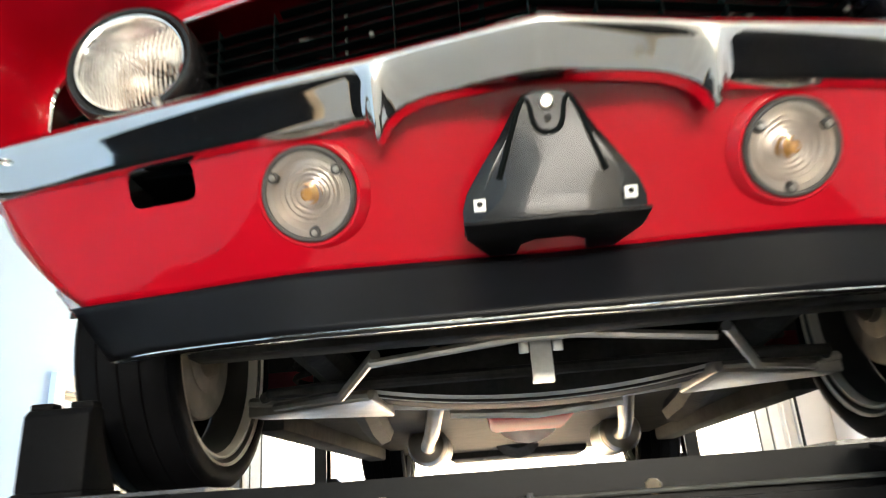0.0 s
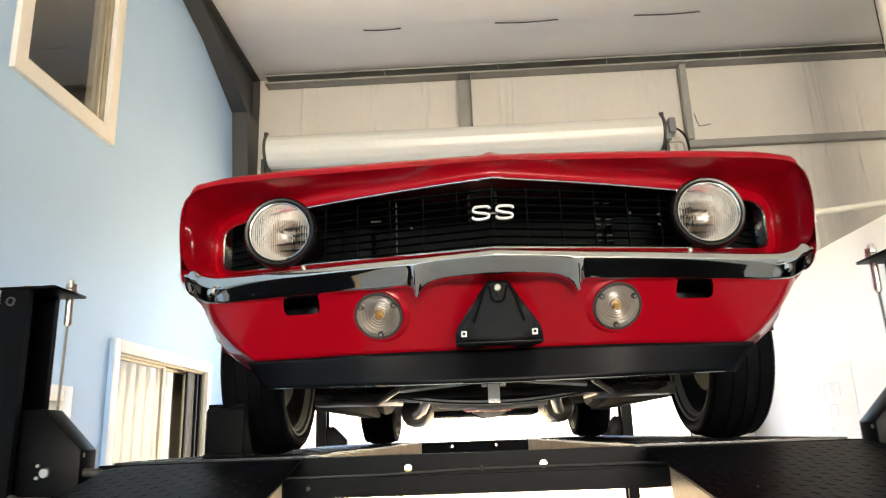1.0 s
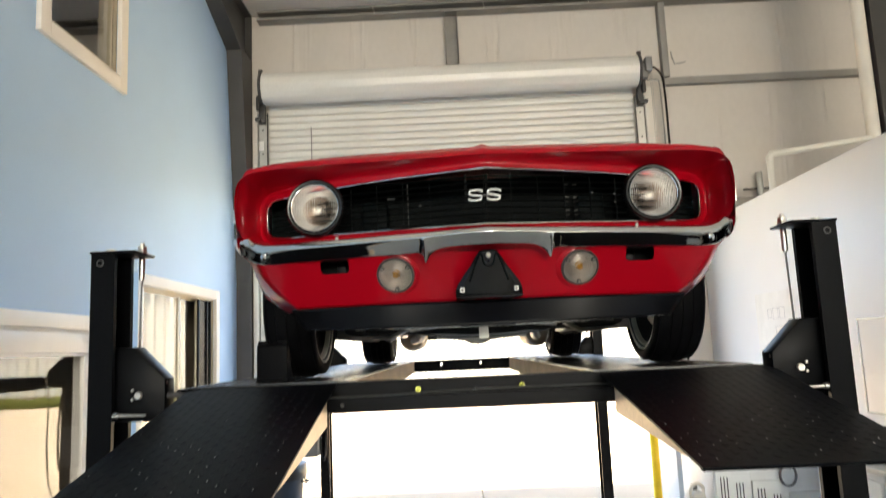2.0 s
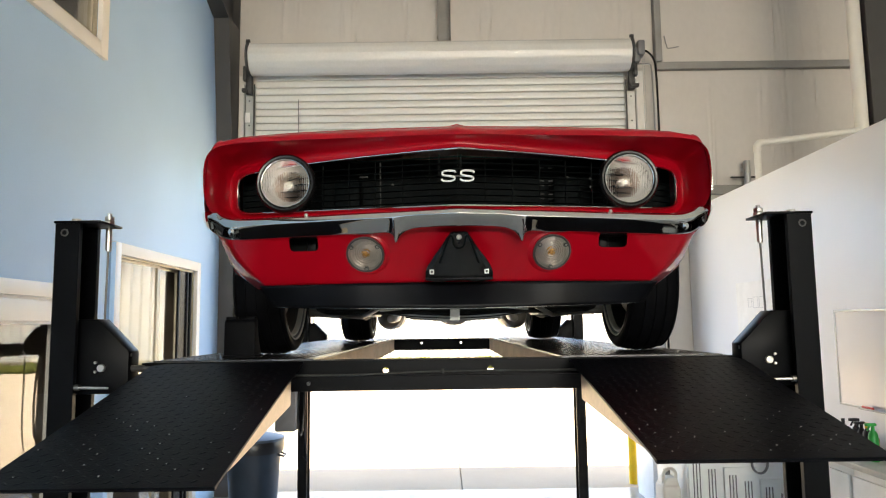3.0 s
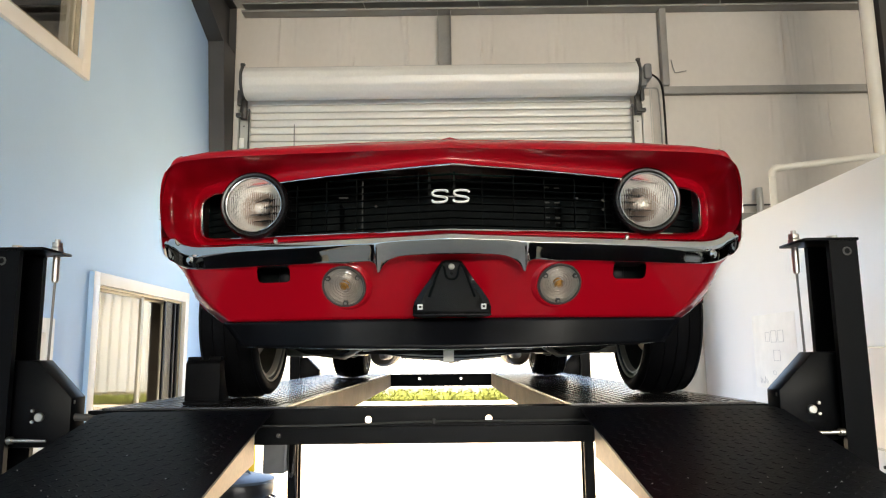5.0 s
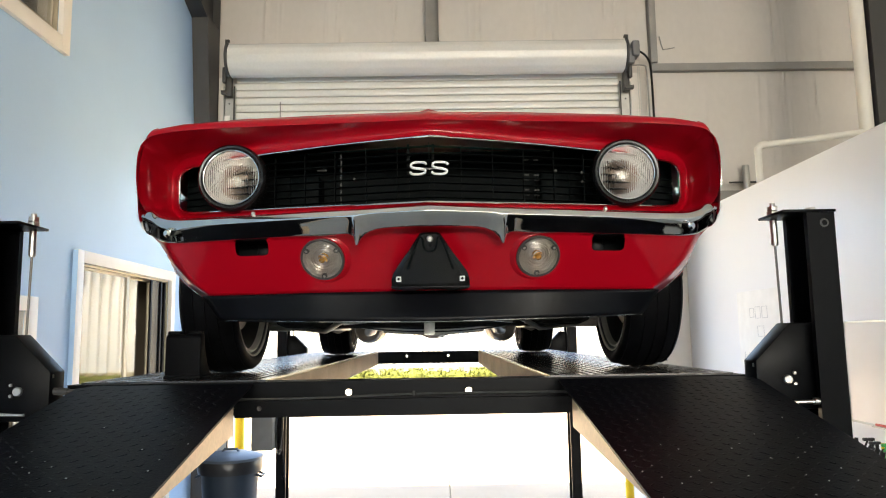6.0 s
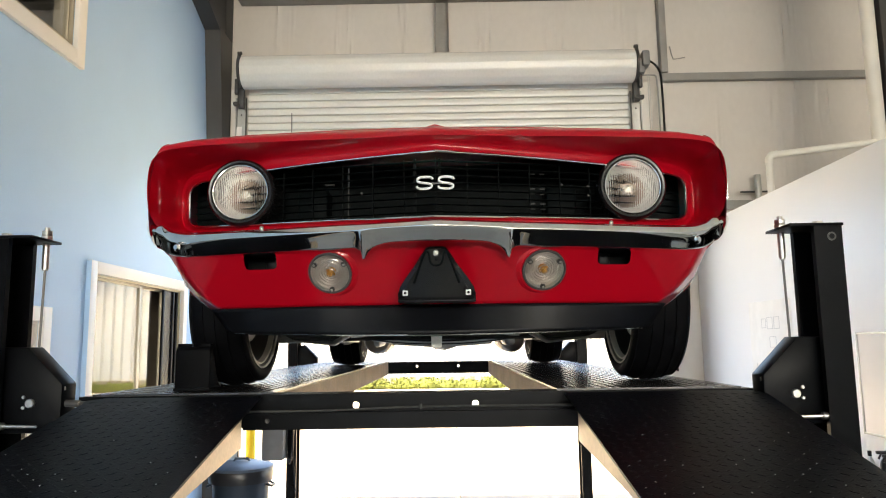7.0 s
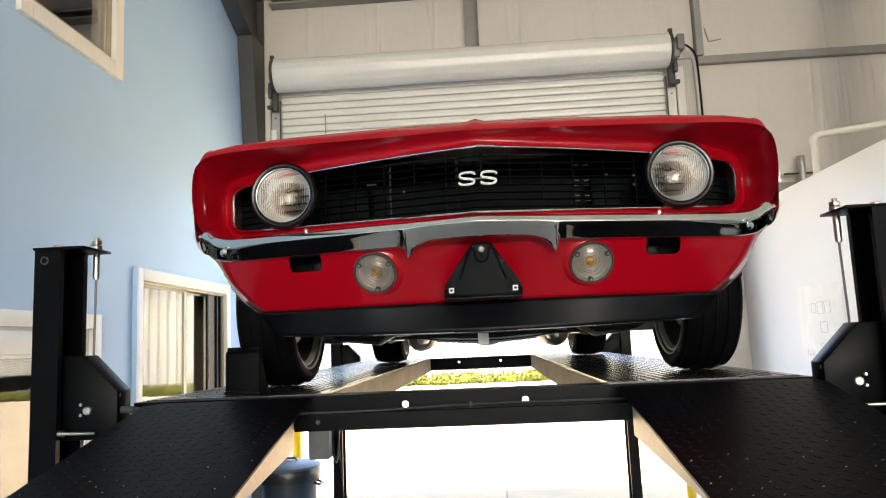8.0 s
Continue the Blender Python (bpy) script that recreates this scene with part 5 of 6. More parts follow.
def car_grille(car):
    g = part("grille", joined(box(-0.85, 0.85, 0.37, 0.385, DECK + 0.50, DECK + 0.78), *[box(s * 0.42 - 0.05, s * 0.42 + 0.05, 0.26, 0.36, DECK + 0.55, DECK + 0.68, 0.01) for s in (-1, 1)]), "grille", car, "black egg-crate grille")
    trim_pts = [up((p[0], p[1] - 0.004, p[2])) for p in MOUTH] + [up((-p[0], p[1] - 0.004, p[2])) for p in MOUTH[-2::-1]]
    part("grille_trim", tube(trim_pts, 0.0035, 8, False), "chrome", g, "thin bright trim round the grille")
    xs = list(np.linspace(-0.83, 0.83, 35))
    for k in range(1, 9):
        z = 0.536 + k * 0.023
        pts = [(x, mouth_y(x) + 0.030, z) for x in xs if z < mouth_top(x) - 0.004]
        part("horizontal_bar", cgrid(lambda u, v, pts=pts: (pts[round(u * (len(pts) - 1))][0], pts[round(u * (len(pts) - 1))][1] + (0.0, 0.022, 0.022, 0.0, 0.0)[round(v * 4)], pts[round(u * (len(pts) - 1))][2] + (0, 0, 0.0013, 0.0013, 0)[round(v * 4)]), len(pts) - 1, 4), "grille", g, smooth=0)
    for x in np.linspace(-0.70, 0.70, 15):
        x = float(x)
        y = mouth_y(x) + 0.032
        part("vertical_bar", box(x - 0.0008, x + 0.0008, y, y + 0.022, DECK + 0.540, DECK + mouth_top(x) - 0.004), "grille", g, smooth=0)
    # bright fittings that show between the bars
    def behind(x):
        return mouth_y(x) + 0.060
    part("latch_stay", box(-0.285, -0.2815, behind(-0.28), behind(-0.28) + 0.012, DECK + 0.545, DECK + 0.725), "dim_metal", g, "thin bright stay behind the bars", smooth=0)
    for x in (-0.066, 0.012):
        part("hood_support", box(x - 0.004, x + 0.004, 0.10, 0.112, DECK + 0.538, DECK + 0.735), "dim_dark", g, smooth=0)
    part("cross_stay", tube([up((-0.50, 0.22, 0.556)), up((-0.34, 0.17, 0.556)), up((-0.30, 0.165, 0.566))], 0.004, 8), "dim_metal", g)
    for x in (0.312, 0.345):
        for k in (0, 2, 3, 5, 6, 9):
            part("louvre", box(x - 0.008, x + 0.008, behind(x), behind(x) + 0.004, DECK + 0.545 + 0.0165 * k, DECK + 0.549 + 0.0165 * k), "dim_metal", g, smooth=0)
    for x, z in ((0.405, 0.655), (0.492, 0.652), (0.492, 0.622), (-0.235, 0.628), (-0.575, 0.697), (0.585, 0.690)):
        part("grille_screw", lathe([(0, 0.004), (0.0035, 0.004), (0.0048, 0)], Matrix.Translation(up((x, mouth_y(x) + 0.028, z))) @ pose(0, 0, 0, 90, 0, 0), 10), "dim_metal", g)
    part("lamp_wire", tube([up((-0.36, 0.16, 0.668)), up((-0.33, 0.16, 0.668))], 0.003, 6), "dim_metal", g)
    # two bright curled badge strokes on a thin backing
    def stroke(cx):
        pts = rounded([(0.024, 0.010), (0.020, 0.018), (-0.012, 0.019), (-0.024, 0.014), (-0.022, 0.002), (0.018, -0.003), (0.025, -0.010), (0.016, -0.019), (-0.016, -0.019), (-0.024, -0.011)], 2)
        def f(u, v):
            x, z = polyline([(p[0], 0, p[1]) for p in pts], u)[0::2]
            x2, z2 = polyline([(p[0], 0, p[1]) for p in pts], min(1, u + 0.01))[0::2]
            x1, z1 = polyline([(p[0], 0, p[1]) for p in pts], max(0, u - 0.01))[0::2]
            d = Vector((x2 - x1, 0, z2 - z1)).normalized()
            w = 0.0033
            o = [(-w, 0.004), (-w, -0.003), (0, -0.005), (w, -0.003), (w, 0.004)][round(v * 4)]
            return (cx + x - d.z * o[0] + 0.10 * z, 0.042 + o[1] + abs(cx + x) * 0.1, 0.644 + z + d.x * o[0])
        return cgrid(f, 48, 4)
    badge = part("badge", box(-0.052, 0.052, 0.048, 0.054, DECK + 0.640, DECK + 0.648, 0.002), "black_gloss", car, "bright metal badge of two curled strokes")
    for cx in (-0.033, 0.033):
        part("badge_stroke", stroke(cx), "plastic_white", badge, "white enamel stroke with a bright edge")


def headlamps(car):
    for s in (-1, 1):
        c = Vector(up((s * 0.629, 0.150, 0.645)))
        f = Matrix.Translation(c) @ pose(0, 0, 0, 90, 0, 0)
        h = part("headlamp", lathe([(0.091, -0.002), (0.0915, 0.012), (0.095, 0.018), (0.101, 0.019), (0.107, 0.013), (0.1095, 0.0), (0.110, -0.06), (0.110, -0.12)], f, 56), "black_gloss", car, "round sealed-beam headlamp in a black bucket")
        part("retaining_ring", lathe([(0.0855, 0.008), (0.0865, 0.0155), (0.0890, 0.0165), (0.0915, 0.013), (0.0925, 0.004)], f, 56), "chrome", h)
        part("reflector", lathe([(0.057, -0.057), (0.065, -0.046), (0.075, -0.030), (0.087, 0.002)], f, 56), "reflector", h)
        part("reflector_bowl", lathe([(0.012, -0.085), (0.03, -0.080), (0.042, -0.072), (0.050, -0.064), (0.057, -0.057)], f, 40), "bowl_brown", h)
        part("bulb_cap", lathe([(0, -0.035), (0.012, -0.037), (0.017, -0.045), (0.014, -0.080)], f, 20), "cast", h)
        # fluted glass: fine upright ribs over a shallow dome
        def dome(r, a):
            return 0.026 * (1 - (r / 0.0875) ** 2)
        def glass(u, v):
            a = 2 * math.pi * u
            k = v * 23
            if k <= 12:
                r = 0.0875 * min(1, k / 12)
                x, y = r * math.cos(a), r * math.sin(a)
                rib = 0.0006 * math.sin(x * 2 * math.pi / 0.006) * (1 if abs(y) < 0.055 else 0.4) * (1 if r < 0.084 else 0)
                return f @ Vector((x, y, 0.006 + dome(r, a) + rib))
            r = 0.0875 * (1 - (k - 12) / 11)
            return f @ Vector((r * math.cos(a), r * math.sin(a), 0.003 + dome(r, a)))
        part("lens", grid(glass, 120, 23, True), "lens", h, "fluted clear glass lens", smooth=40).visible_shadow = False
        part("aim_screw", lathe([(0, 0.008), (0.005, 0.006), (0.007, 0)], Matrix.Translation(up((s * 0.536, 0.055, 0.512))) @ pose(0, 0, 0, 70, 0, 0), 12), "bolt", h)


def wheel(car, x, y, front):
    s = 1 if x > 0 else -1
    m = Matrix.Translation(up((x, y, TYRE_R))) @ pose(0, 0, 0, 0, 90 * s, 0) @ Matrix.Diagonal((1, 1, 0.88 if front else 1.0, 1))
    w = 0.125
    rim_r = 0.258
    prof = [(rim_r, -0.105), (0.265, -0.116), (0.285, -0.124), (0.305, -0.118), (0.316, -0.106)]
    n = 8
    for k in range(n + 1):  # tread with circumferential grooves
        z = lerp(-0.10, 0.10, k / n)
        r = TYRE_R - 0.016 * (abs(z) / 0.1) ** 3
        if 0 < k < n and k % 2 == 0:
            prof += [(r, z - 0.0035), (r - 0.006, z - 0.003), (r - 0.006, z + 0.003), (r, z + 0.0035)]
        else:
            prof += [(r, z)]
    prof += [(0.316, 0.106), (0.305, 0.118), (0.285, 0.124), (0.265, 0.116), (rim_r, 0.105)]
    wh = part("wheel", lathe([(rim_r - 0.006, -0.108), (rim_r + 0.004, -0.113), (rim_r + 0.006, -0.106), (rim_r - 0.010, -0.095), (rim_r - 0.022, -0.06), (rim_r - 0.022, 0.05), (rim_r - 0.008, 0.095), (rim_r + 0.006, 0.108), (rim_r - 0.006, 0.112)], m, 64), "rim_silver", car, "steel wheel with a bright rim lip")
    part("tyre", lathe(prof, m, 72), "rubber", wh, "black rubber tyre")
    part("wheel_centre", lathe([(0.234, 0.02), (0.18, 0.045), (0.12, 0.05), (0.07, 0.075), (0, 0.08)], m, 48), "black_satin", wh)
    # rim lips with the light on them put into their colour
    part("rim_lip", lathe([(rim_r - 0.002, -0.106), (rim_r, -0.1150), (rim_r + 0.006, -0.1170), (rim_r + 0.008, -0.112)], m, 64), "lit_rim", wh)
    part("rim_ring", lathe([(rim_r - 0.024, -0.080), (rim_r - 0.018, -0.1040), (rim_r - 0.012, -0.1050), (rim_r - 0.009, -0.096)], m, 64), "lit_rim", wh)
    part("hub_cap", lathe([(0, 0.115), (0.03, 0.112), (0.042, 0.10), (0.044, 0.07)], m, 24), "chrome", wh)
    part("brake_disc" if front else "brake_drum", lathe([(0.03, -0.05), (0.15, -0.05), (0.155, -0.045), (0.155, 0.0), (0.03, 0.0)], m, 40), "cast", wh)
    part("backing_plate", lathe([(0.0, -0.075), (0.05, -0.075), (0.055, -0.06), (0.09, -0.055), (0.09, -0.05)], m, 24), "cast", wh)


def underside(car):
    part("floor_pan", box(-0.72, 0.72, 1.25, 4.4, DECK + 0.235, DECK + 0.25), "soot", car, smooth=0)
    part("engine_bay_tray", box(-0.80, 0.80, 0.30, 1.25, DECK + 0.49, DECK + 0.50), "soot", car, smooth=0)
    part("tunnel", box(-0.11, 0.11, 1.3, 3.6, DECK + 0.251, DECK + 0.38), "soot", car, smooth=0)
    for s in (-1, 1):
        part("frame_rail", tube([up(p) for p in ((s * 0.47, 0.34, 0.30), (s * 0.46, 0.6, 0.27), (s * 0.44, 1.0, 0.23), (s * 0.48, 1.4, 0.20), (s * 0.52, 1.8, 0.20))], 0.045, 8), "soot", car)
        part("sill_rail", box(s * 0.78 - 0.05, s * 0.78 + 0.05, 1.32, 3.2, DECK + 0.18, DECK + 0.26, 0.012), "soot", car)
        part("lower_arm", joined(prism([(s * 0.36, 0.72), (s * 0.36, 1.05), (s * 0.66, 0.91), (s * 0.68, 0.86)][:: (1 if s > 0 else -1)], DECK + 0.165, DECK + 0.195, "z", 0.006)), "cast", car, "bare steel lower control arm")
        part("arm_edge", tube([up((s * 0.36, 0.70, 0.175)), up((s * 0.52, 0.78, 0.185)), up((s * 0.67, 0.86, 0.20))], 0.012, 8), "cast", car)
        spring = [up((s * 0.52 + 0.055 * math.cos(a), 0.90 + 0.055 * math.sin(a), 0.20 + 0.20 * a / (12 * math.pi))) for a in np.linspace(0, 12 * math.pi, 110)]
        part("coil_spring", tube(spring, 0.008, 6), "soot", car)
        part("tie_rod", tube([up((s * 0.14, 1.06, 0.175)), up((s * 0.65, 0.99, 0.21))], 0.011, 8), "cast", car)
        part("strut_rod", tube([up((s * 0.30, 0.42, 0.20)), up((s * 0.40, 0.60, 0.16)), up((s * 0.60, 0.82, 0.18))], 0.010, 8), "cast", car)
        part("inner_fender", cgrid(lambda u, v, s=s: (s * lerp(0.55, 0.92, v), AXLE_F - 0.37 * math.cos(math.pi * u), 0.34 + 0.36 * math.sin(math.pi * u)), 20, 4), "soot", car)
        part("rear_inner_fender", cgrid(lambda u, v, s=s: (s * lerp(0.58, 0.92, v), AXLE_R - 0.37 * math.cos(math.pi * u), 0.34 + 0.36 * math.sin(math.pi * u)), 20, 4), "soot", car)
        part("exhaust_pipe", tube([up(p) for p in ((s * 0.26, 1.15, 0.34), (s * 0.28, 1.35, 0.22), (s * 0.33, 1.7, 0.17), (s * 0.40, 2.2, 0.165), (s * 0.42, 3.2, 0.20))], 0.026, 12), "exhaust", car)
        mf = part("muffler", lathe([(0, 0), (0.05, 0.0), (0.075, 0.015), (0.085, 0.04), (0.085, 0.46), (0.075, 0.485), (0.05, 0.50), (0, 0.50)], Matrix.Translation(up((s * 0.42, 2.35, 0.185))) @ pose(0, 0, 0, -90, 0, 0), 28), "exhaust", car, "silvery steel muffler can")
        part("muffler_band", lathe([(0.0855, 0.0), (0.089, 0.004), (0.089, 0.02), (0.0855, 0.024)], Matrix.Translation(up((s * 0.42, 2.42, 0.185))) @ pose(0, 0, 0, -90, 0, 0), 28), "cast", mf)
        part("leaf_spring", tube([up(p) for p in ((s * 0.55, 2.95, 0.26), (s * 0.55, 3.6, 0.20), (s * 0.55, 4.3, 0.30))], 0.02, 8), "soot", car)
    arc = [(lerp(-0.42, 0.42, k / 16), DECK + 0.150 + 0.045 * abs(lerp(-1, 1, k / 16)) ** 2) for k in range(17)]
    cm = part("crossmember", prism(arc + [(0.42, DECK + 0.27), (-0.42, DECK + 0.27)], 0.80, 0.95, "y", 0.004), "soot", car)
    # pale strip along the crossmember's lower edge
    part("crossmember_lip", grid(lambda u, v: (arc[round(u * 16)][0], 0.785 + 0.03 * v, arc[round(u * 16)][1] - 0.002 + 0.014 * (1 - v)), 16, 2), "galv", cm, "pale lower edge")
    part("sway_bar", tube([up(p) for p in ((-0.62, 0.80, 0.20), (-0.56, 0.66, 0.185), (-0.42, 0.60, 0.18), (-0.30, 0.59, 0.18), (0.30, 0.59, 0.18), (0.42, 0.60, 0.18), (0.56, 0.66, 0.185), (0.62, 0.80, 0.20))], 0.012, 10), "soot", car)
    part("radiator_support", joined(box(-0.60, 0.60, 0.33, 0.39, DECK + 0.20, DECK + 0.26, 0.01), box(-0.55, 0.55, 0.34, 0.38, DECK + 0.26, DECK + 0.52)), "soot", car)
    part("support_brace", tube([up(p) for p in ((-0.31, 0.42, 0.185), (-0.05, 0.40, 0.205), (0.05, 0.40, 0.205), (0.28, 0.42, 0.185))], 0.008, 8), "cast", car)
    part("tow_tab", joined(box(-0.030, 0.008, 0.47, 0.476, DECK + 0.140, DECK + 0.23), box(-0.030, 0.008, 0.476, 0.50, DECK + 0.140, DECK + 0.146), box(-0.050, -0.032, 0.462, 0.468, DECK + 0.190, DECK + 0.226, 0.002), box(0.010, 0.028, 0.462, 0.468, DECK + 0.190, DECK + 0.226, 0.002)), "galv", car, "bare metal tow tab hanging under the nose")
    part("oil_pan", joined(box(-0.13, 0.11, 1.12, 1.55, DECK + 0.145, DECK + 0.23, 0.02), box(-0.16, 0.14, 1.10, 1.75, DECK + 0.225, DECK + 0.24, 0.004)), "pan_red", car, "red painted engine oil pan")
    part("engine_block", box(-0.19, 0.19, 1.0, 1.72, DECK + 0.24, DECK + 0.62, 0.03), "soot", car)
    part("gearbox", lathe([(0.0, 0), (0.14, 0.0), (0.13, 0.12), (0.09, 0.3), (0.07, 0.6), (0.0, 0.62)], Matrix.Translation(up((0, 1.75, 0.26))) @ pose(0, 0, 0, -90, 0, 0), 20), "cast", car)
    part("rear_axle", joined(tube([up((-0.72, AXLE_R, TYRE_R)), up((0.72, AXLE_R, TYRE_R))], 0.04, 12), lathe([(0, -0.14), (0.1, -0.11), (0.15, 0), (0.1, 0.11), (0, 0.14)], Matrix.Translation(up((0, AXLE_R, 0.31))) @ pose(0, 0, 0, -90, 0, 0), 20)), "soot", car)
    part("drive_shaft", tube([up((0, 2.36, 0.26)), up((0, AXLE_R - 0.13, 0.30))], 0.035, 12), "soot", car)
    part("fuel_tank", box(-0.45, 0.45, 3.95, 4.45, DECK + 0.19, DECK + 0.30, 0.03), "soot", car)
    part("steering_link", tube([up((-0.22, 1.07, 0.165)), up((0.0, 1.075, 0.150)), up((0.22, 1.07, 0.165))], 0.014, 10), "cast", car)


def muscle_car():
    car = empty("car", (0, 2.25, DECK), "bright red classic American muscle coupe parked on the raised lift", "car")
    car_body(car)
    front_bumper(car)
    front_valance(car)
    air_dam(car)
    plate_bracket(car)
    car_grille(car)
    headlamps(car)
    for x, y, front in ((-0.842, AXLE_F, True), (0.836, AXLE_F, True), (-0.775, AXLE_R, False), (0.775, AXLE_R, False)):
        wheel(car, x, y, front)
    underside(car)
    car.location.y += 0.012
    return car


muscle_car()


# ---- loose things and pipes ----
def pipes():
    e = empty("drain_pipe", (3.935, 4.15, 0.0), "white plastic drain pipe above the partition", "pipe")
    part("riser", tube([(3.935, 4.15, 0.0), (3.935, 4.15, CEIL - 0.01)], 0.06, 20), "pvc", e)
    part("branch", tube([(2.917, 4.13, 3.19), (2.917, 4.13, 3.50), (2.927, 4.13, 3.552), (2.975, 4.13, 3.572), (3.90, 4.14, 3.68)], 0.03, 16), "pvc", e)
    part("elbow", tube([(2.917, 4.13, 3.49), (2.92, 4.13, 3.538), (2.945, 4.13, 3.567), (2.995, 4.13, 3.575)], 0.036, 16), "pvc", e)
    thing("steel_post", joined(box(4.09, 4.37, 4.20, 4.215, 0, CEIL - 0.01), box(4.22, 4.235, 4.215, 4.50, 0, CEIL - 0.01), box(4.09, 4.37, 4.50, 4.515, 0, CEIL - 0.01)), "steel_dark", "dark primed steel column beyond the partition", "steel column", smooth=0)


def whiteboard():
    e = empty("whiteboard", (RIGHT, 2.2, 1.3), "white enamel board in a thin metal frame on the partition", "whiteboard")
    y0, y1, z0, z1 = 1.3, 2.86, 1.30, 1.955
    part("panel", box(RIGHT - 0.012, RIGHT - 0.001, y0, y1, z0, z1), "board", e, smooth=0)
    for b in (box(RIGHT - 0.018, RIGHT - 0.001, y0 - 0.014, y1 + 0.014, z1, z1 + 0.014, 0.002), box(RIGHT - 0.018, RIGHT - 0.001, y0 - 0.014, y1 + 0.014, z0 - 0.014, z0, 0.002), box(RIGHT - 0.018, RIGHT - 0.001, y0 - 0.014, y0, z0, z1, 0.002), box(RIGHT - 0.018, RIGHT - 0.001, y1, y1 + 0.014, z0, z1, 0.002)):
        part("frame_rail", b, "galv", e)
    t = part("pen_tray", box(RIGHT - 0.07, RIGHT - 0.018, 1.9, 2.55, z0 - 0.012, z0 - 0.004, 0.002), "galv", e)
    thing("marker_pen", tube([(RIGHT - 0.045, 2.42, z0 + 0.004), (RIGHT - 0.045, 2.54, z0 + 0.004)], 0.008, 10), "bottle_red", "red marker pen on the board's tray", "pen")


def wall_papers():
    for y0, y1, z0, z1 in ((3.80, 4.62, 1.62, 2.27),):
        e = empty("wall_sheet", (RIGHT, (y0 + y1) / 2, z0), "large pale printed sheet with faint grey diagrams", "poster")
        part("sheet", box(RIGHT - 0.003, RIGHT - 0.001, y0, y1, z0, z1), "paper", e, smooth=0)
        rects = [(4.02, 2.02, 0.10, 0.10), (4.15, 2.02, 0.10, 0.10), (4.28, 2.03, 0.08, 0.08), (4.10, 1.86, 0.12, 0.09), (4.20, 1.74, 0.05, 0.03)]
        for y, z, w, h in rects:
            part("diagram_outline", joined(box(RIGHT - 0.0042, RIGHT - 0.003, y, y + w, z, z + 0.004), box(RIGHT - 0.0042, RIGHT - 0.003, y, y + w, z + h, z + h + 0.004), box(RIGHT - 0.0042, RIGHT - 0.003, y, y + 0.006, z, z + h), box(RIGHT - 0.0042, RIGHT - 0.003, y + w, y + w + 0.006, z, z + h + 0.004)), "ink", e, smooth=0)
        for k in range(6):
            part("text_bar", box(RIGHT - 0.0042, RIGHT - 0.003, 4.36 + 0.03 * k, 4.37 + 0.03 * k, 1.66, 1.66 + 0.02 * (1 + (k * 7) % 3)), "ink", e, smooth=0)


def bin_can(x, y):
    e = empty("waste_bin", (x, y, 0), "dark blue plastic waste bin with a domed lid and liner", "waste bin")
    m = Matrix.Translation((x, y, 0)) @ Matrix.Diagonal((1.12, 1.12, 0.87, 1))
    part("can", lathe([(0, 0.01), (0.20, 0.01), (0.205, 0.03), (0.245, 0.84), (0.265, 0.845), (0.268, 0.875), (0.255, 0.88), (0.245, 0.86), (0.20, 0.05), (0, 0.05)], m, 40), "bin", e)
    lid = part("lid", lathe([(0.274, 0.872), (0.276, 0.900), (0.262, 0.912), (0.20, 0.935), (0.11, 0.950), (0, 0.952)], m, 40), "lid", e, "blue-grey domed lid")
    part("lid_grip", tube([(x - 0.08, y, 0.822), (x - 0.06, y, 0.85), (x + 0.06, y, 0.85), (x + 0.08, y, 0.822)], 0.012, 10), "lid", lid)
    part("liner", lathe([(0.268, 0.74 + 0.0), (0.275, 0.80), (0.272, 0.86), (0.262, 0.888), (0.25, 0.88), (0.235, 0.80)], m, 40), "bottle_dark", e, "black liner folded over the rim")
    for s in (-1, 1):
        part("handle", tube([(x + s * 0.262, y - 0.07, 0.62), (x + s * 0.315, y - 0.055, 0.60), (x + s * 0.315, y + 0.055, 0.60), (x + s * 0.262, y + 0.07, 0.62)], 0.012, 8), "bin", e)


def bench():
    e = empty("workbench", (2.6, 1.65, 0), "white cabinet workbench with a wooden top along the partition", "workbench")
    part("top", box(2.40, RIGHT - 0.015, 0.4, 2.9, 1.00, 1.035, 0.004), "laminate", e)
    for y in (0.45, 1.26, 2.07):
        c = part("cabinet", box(2.44, RIGHT - 0.02, y, y + 0.80, 0.0, 0.998, 0.006), "plastic_white", e)
        d = part("cabinet_door", box(2.42, 2.44, y + 0.02, y + 0.78, 0.05, 0.95, 0.004), "plastic_white", c)
        part("handle", tube([(2.421, y + 0.1, 0.6), (2.395, y + 0.1, 0.62), (2.395, y + 0.1, 0.74), (2.421, y + 0.1, 0.76)], 0.005, 8), "bolt", d)


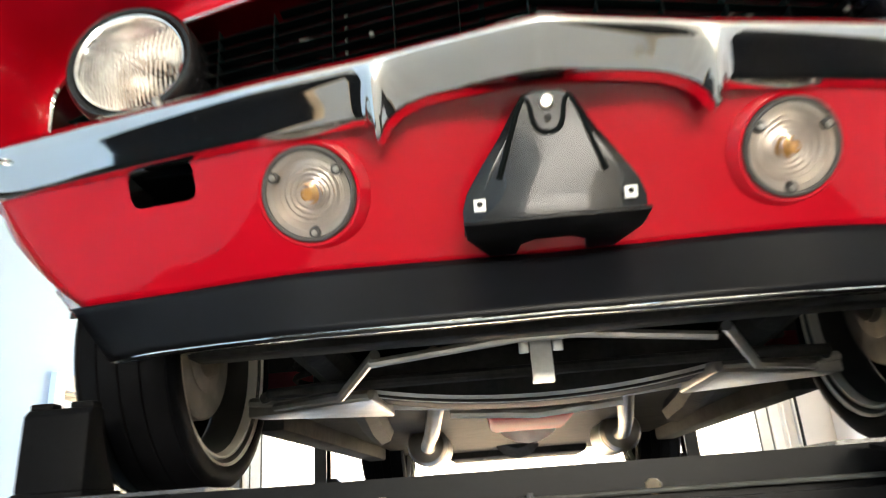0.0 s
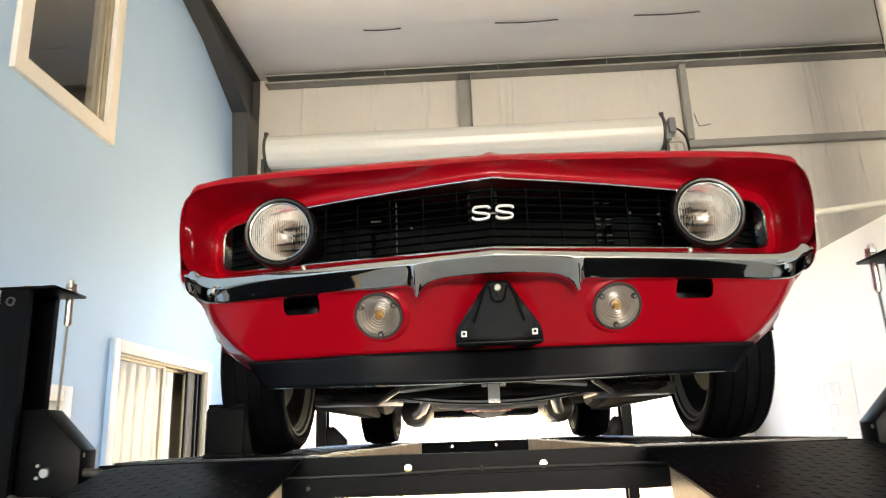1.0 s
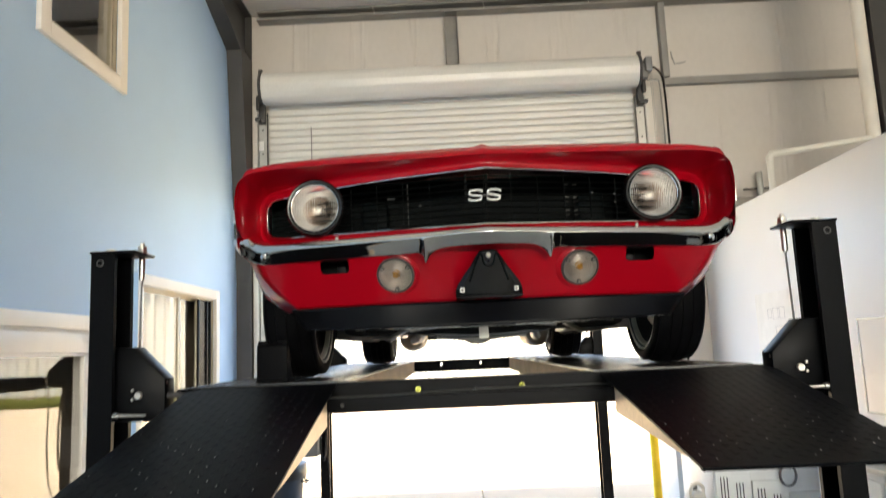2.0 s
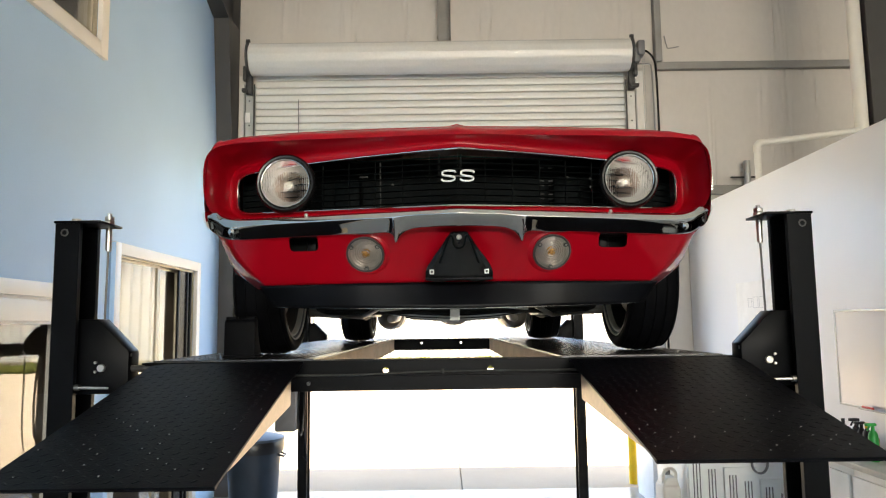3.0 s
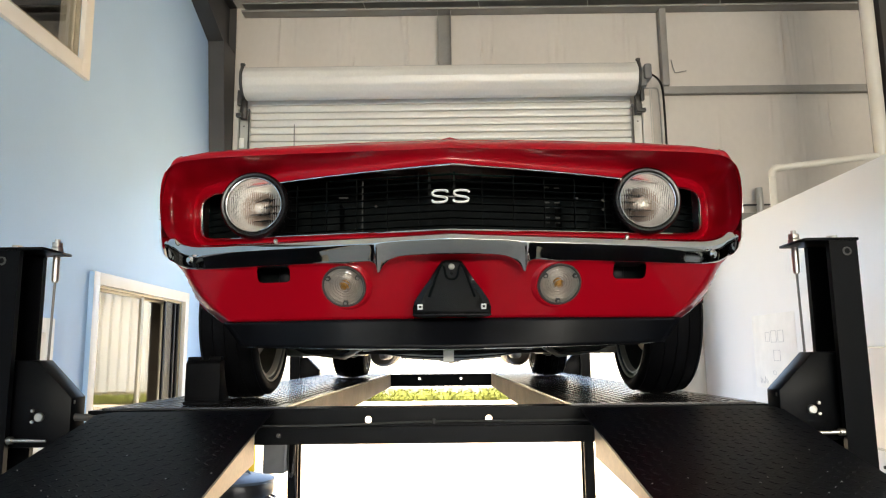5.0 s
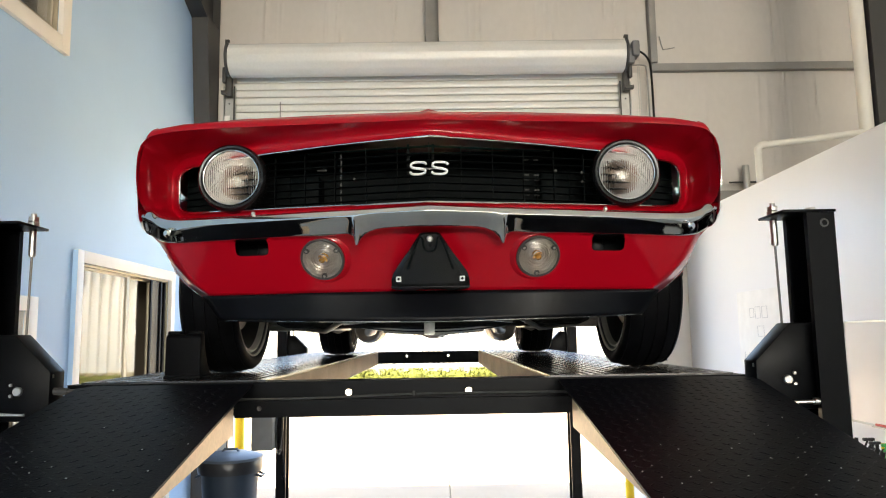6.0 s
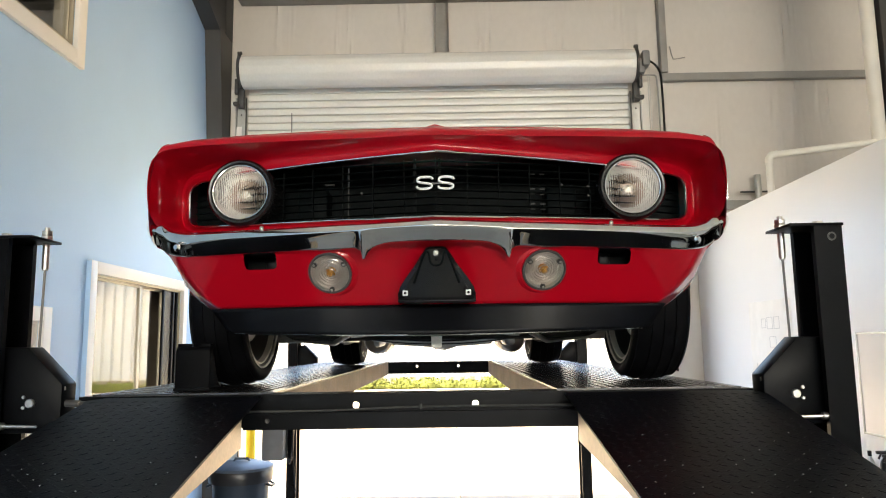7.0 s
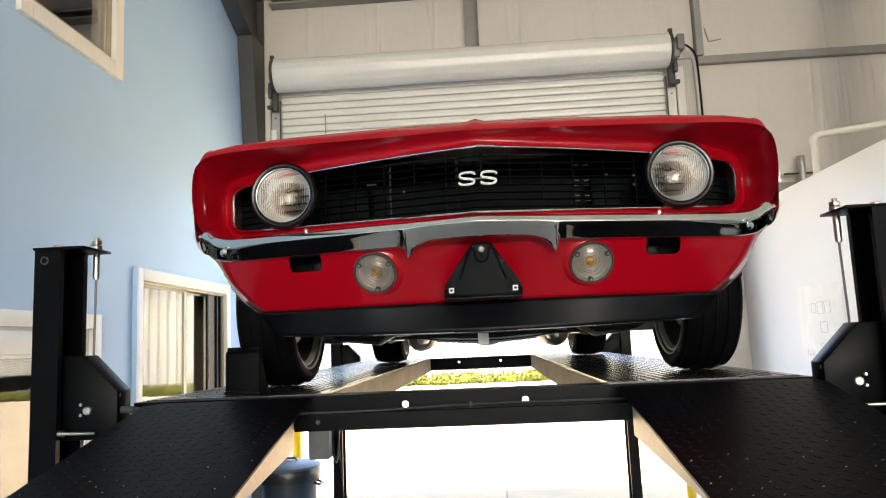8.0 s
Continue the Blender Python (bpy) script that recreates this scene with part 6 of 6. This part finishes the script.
def bottle(x, y, col, cap, h, r, spray, label):
    z = 1.036
    e = empty("spray_bottle" if spray else "bottle", (x, y, z), label, "bottle", "bottles on the bench")
    m = Matrix.Translation((x, y, z))
    part("body", lathe([(0, 0.001), (r * 0.9, 0.001), (r, 0.008), (r, h * 0.62), (r * 0.8, h * 0.74), (r * 0.36, h * 0.82), (r * 0.34, h * 0.86), (0, h * 0.86)], m, 20), col, e)
    if spray:
        part("trigger_head", joined(box(x - 0.045, x + 0.02, y - 0.012, y + 0.012, z + h * 0.92, z + h, 0.005), tube([(x, y, z + h * 0.84), (x, y, z + h * 0.93)], r * 0.38, 12), tube([(x - 0.02, y, z + h * 0.92), (x - 0.035, y, z + h * 0.80)], 0.006, 8)), cap, e)
    else:
        part("cap", lathe([(r * 0.42, h * 0.85), (r * 0.42, h * 0.99), (0, h)], m, 16), cap, e)


def storage_panels():
    e = empty("plastic_cabinet", (2.38, 4.0, 0), "white moulded plastic storage cabinets with vertical slots", "storage cabinet")
    part("body", box(1.93, 2.82, 3.62, 4.45, 0.0, 0.84, 0.02), "plastic_white", e)
    for i in range(3):
        p = part("front_panel", box(1.94 + 0.295 * i, 2.225 + 0.295 * i, 3.585, 3.62, 0.04, 0.80 - 0.10 * i, 0.008), "plastic_white", e)
        for k in range(2):  # slots in close groups of three, their shade laid on as dark strips
            for q in range(3):
                xs = 1.975 + 0.295 * i + 0.125 * k + 0.026 * q
                part("slot", box(xs, xs + 0.008, 3.580, 3.587, 0.08, 0.74 - 0.10 * i - 0.05 * k, 0.0), "slot_shade", p, smooth=0)
    thing("hose_coil", joined(*[tube([(2.52 + 0.065 * math.cos(a), 3.57 - 0.006 * k, 0.74 + 0.085 * math.sin(a)) for a in np.linspace(0, 2 * math.pi, 25)], 0.008, 8) for k in range(3)]), "box_grey", "grey coiled hose hung on the cabinet", "hose")


def jerrycan(x, y):
    """A cream plastic can with a loop handle and a capped spout."""
    e = empty("jerrycan", (x, y, 0), "cream plastic jerrycan with a loop handle on the floor", "jerrycan")
    part("body", joined(box(x - 0.08, x + 0.08, y - 0.11, y + 0.11, 0.0, 0.56, 0.03, 3), prism([(x - 0.072, 0.55), (x + 0.072, 0.55), (x + 0.05, 0.62), (x - 0.03, 0.62)], y - 0.09, y + 0.09, "y", 0.012)), "pvc", e)
    part("handle", tube(rounded([(x - 0.055, y - 0.06, 0.57), (x - 0.06, y - 0.07, 0.66), (x + 0.0, y - 0.06, 0.70), (x + 0.055, y - 0.05, 0.66), (x + 0.05, y - 0.05, 0.60)], 2), 0.014, 10), "pvc", e)
    part("cap", lathe([(0.026, 0.0), (0.026, 0.045), (0.022, 0.05), (0, 0.05)], Matrix.Translation((x + 0.01, y + 0.05, 0.615)), 18), "box_grey", e)


pipes()
whiteboard()
wall_papers()
bin_can(-2.02, 5.0)
bench()
bottle(2.55, 2.335, "plastic_white", "bottle_dark", 0.222, 0.027, False, "white bottle with a black cap on the bench")
bottle(2.56, 2.205, "bottle_dark", "bottle_dark", 0.238, 0.027, True, "black spray bottle on the bench")
bottle(2.56, 2.147, "bottle_dark", "bottle_dark", 0.225, 0.027, True, "black spray bottle on the bench")
bottle(2.56, 2.090, "bottle_dark", "yellow", 0.226, 0.027, False, "black bottle with a yellow cap on the bench")
bottle(2.56, 2.030, "bottle_green", "bottle_green", 0.230, 0.029, True, "green spray bottle on the bench")
storage_panels()
thing("parts_box", box(2.60, 2.80, 2.36, 2.56, 1.036, 1.12, 0.006), "wood", "small brown cardboard parts box on the bench", "box")
thing("white_cupboard", box(2.10, 2.83, 5.17, 5.78, 0.0, 1.25, 0.012), "plastic_white", "plain white floor cupboard beside the rolling door", "cupboard")
jerrycan(1.80, 3.70)
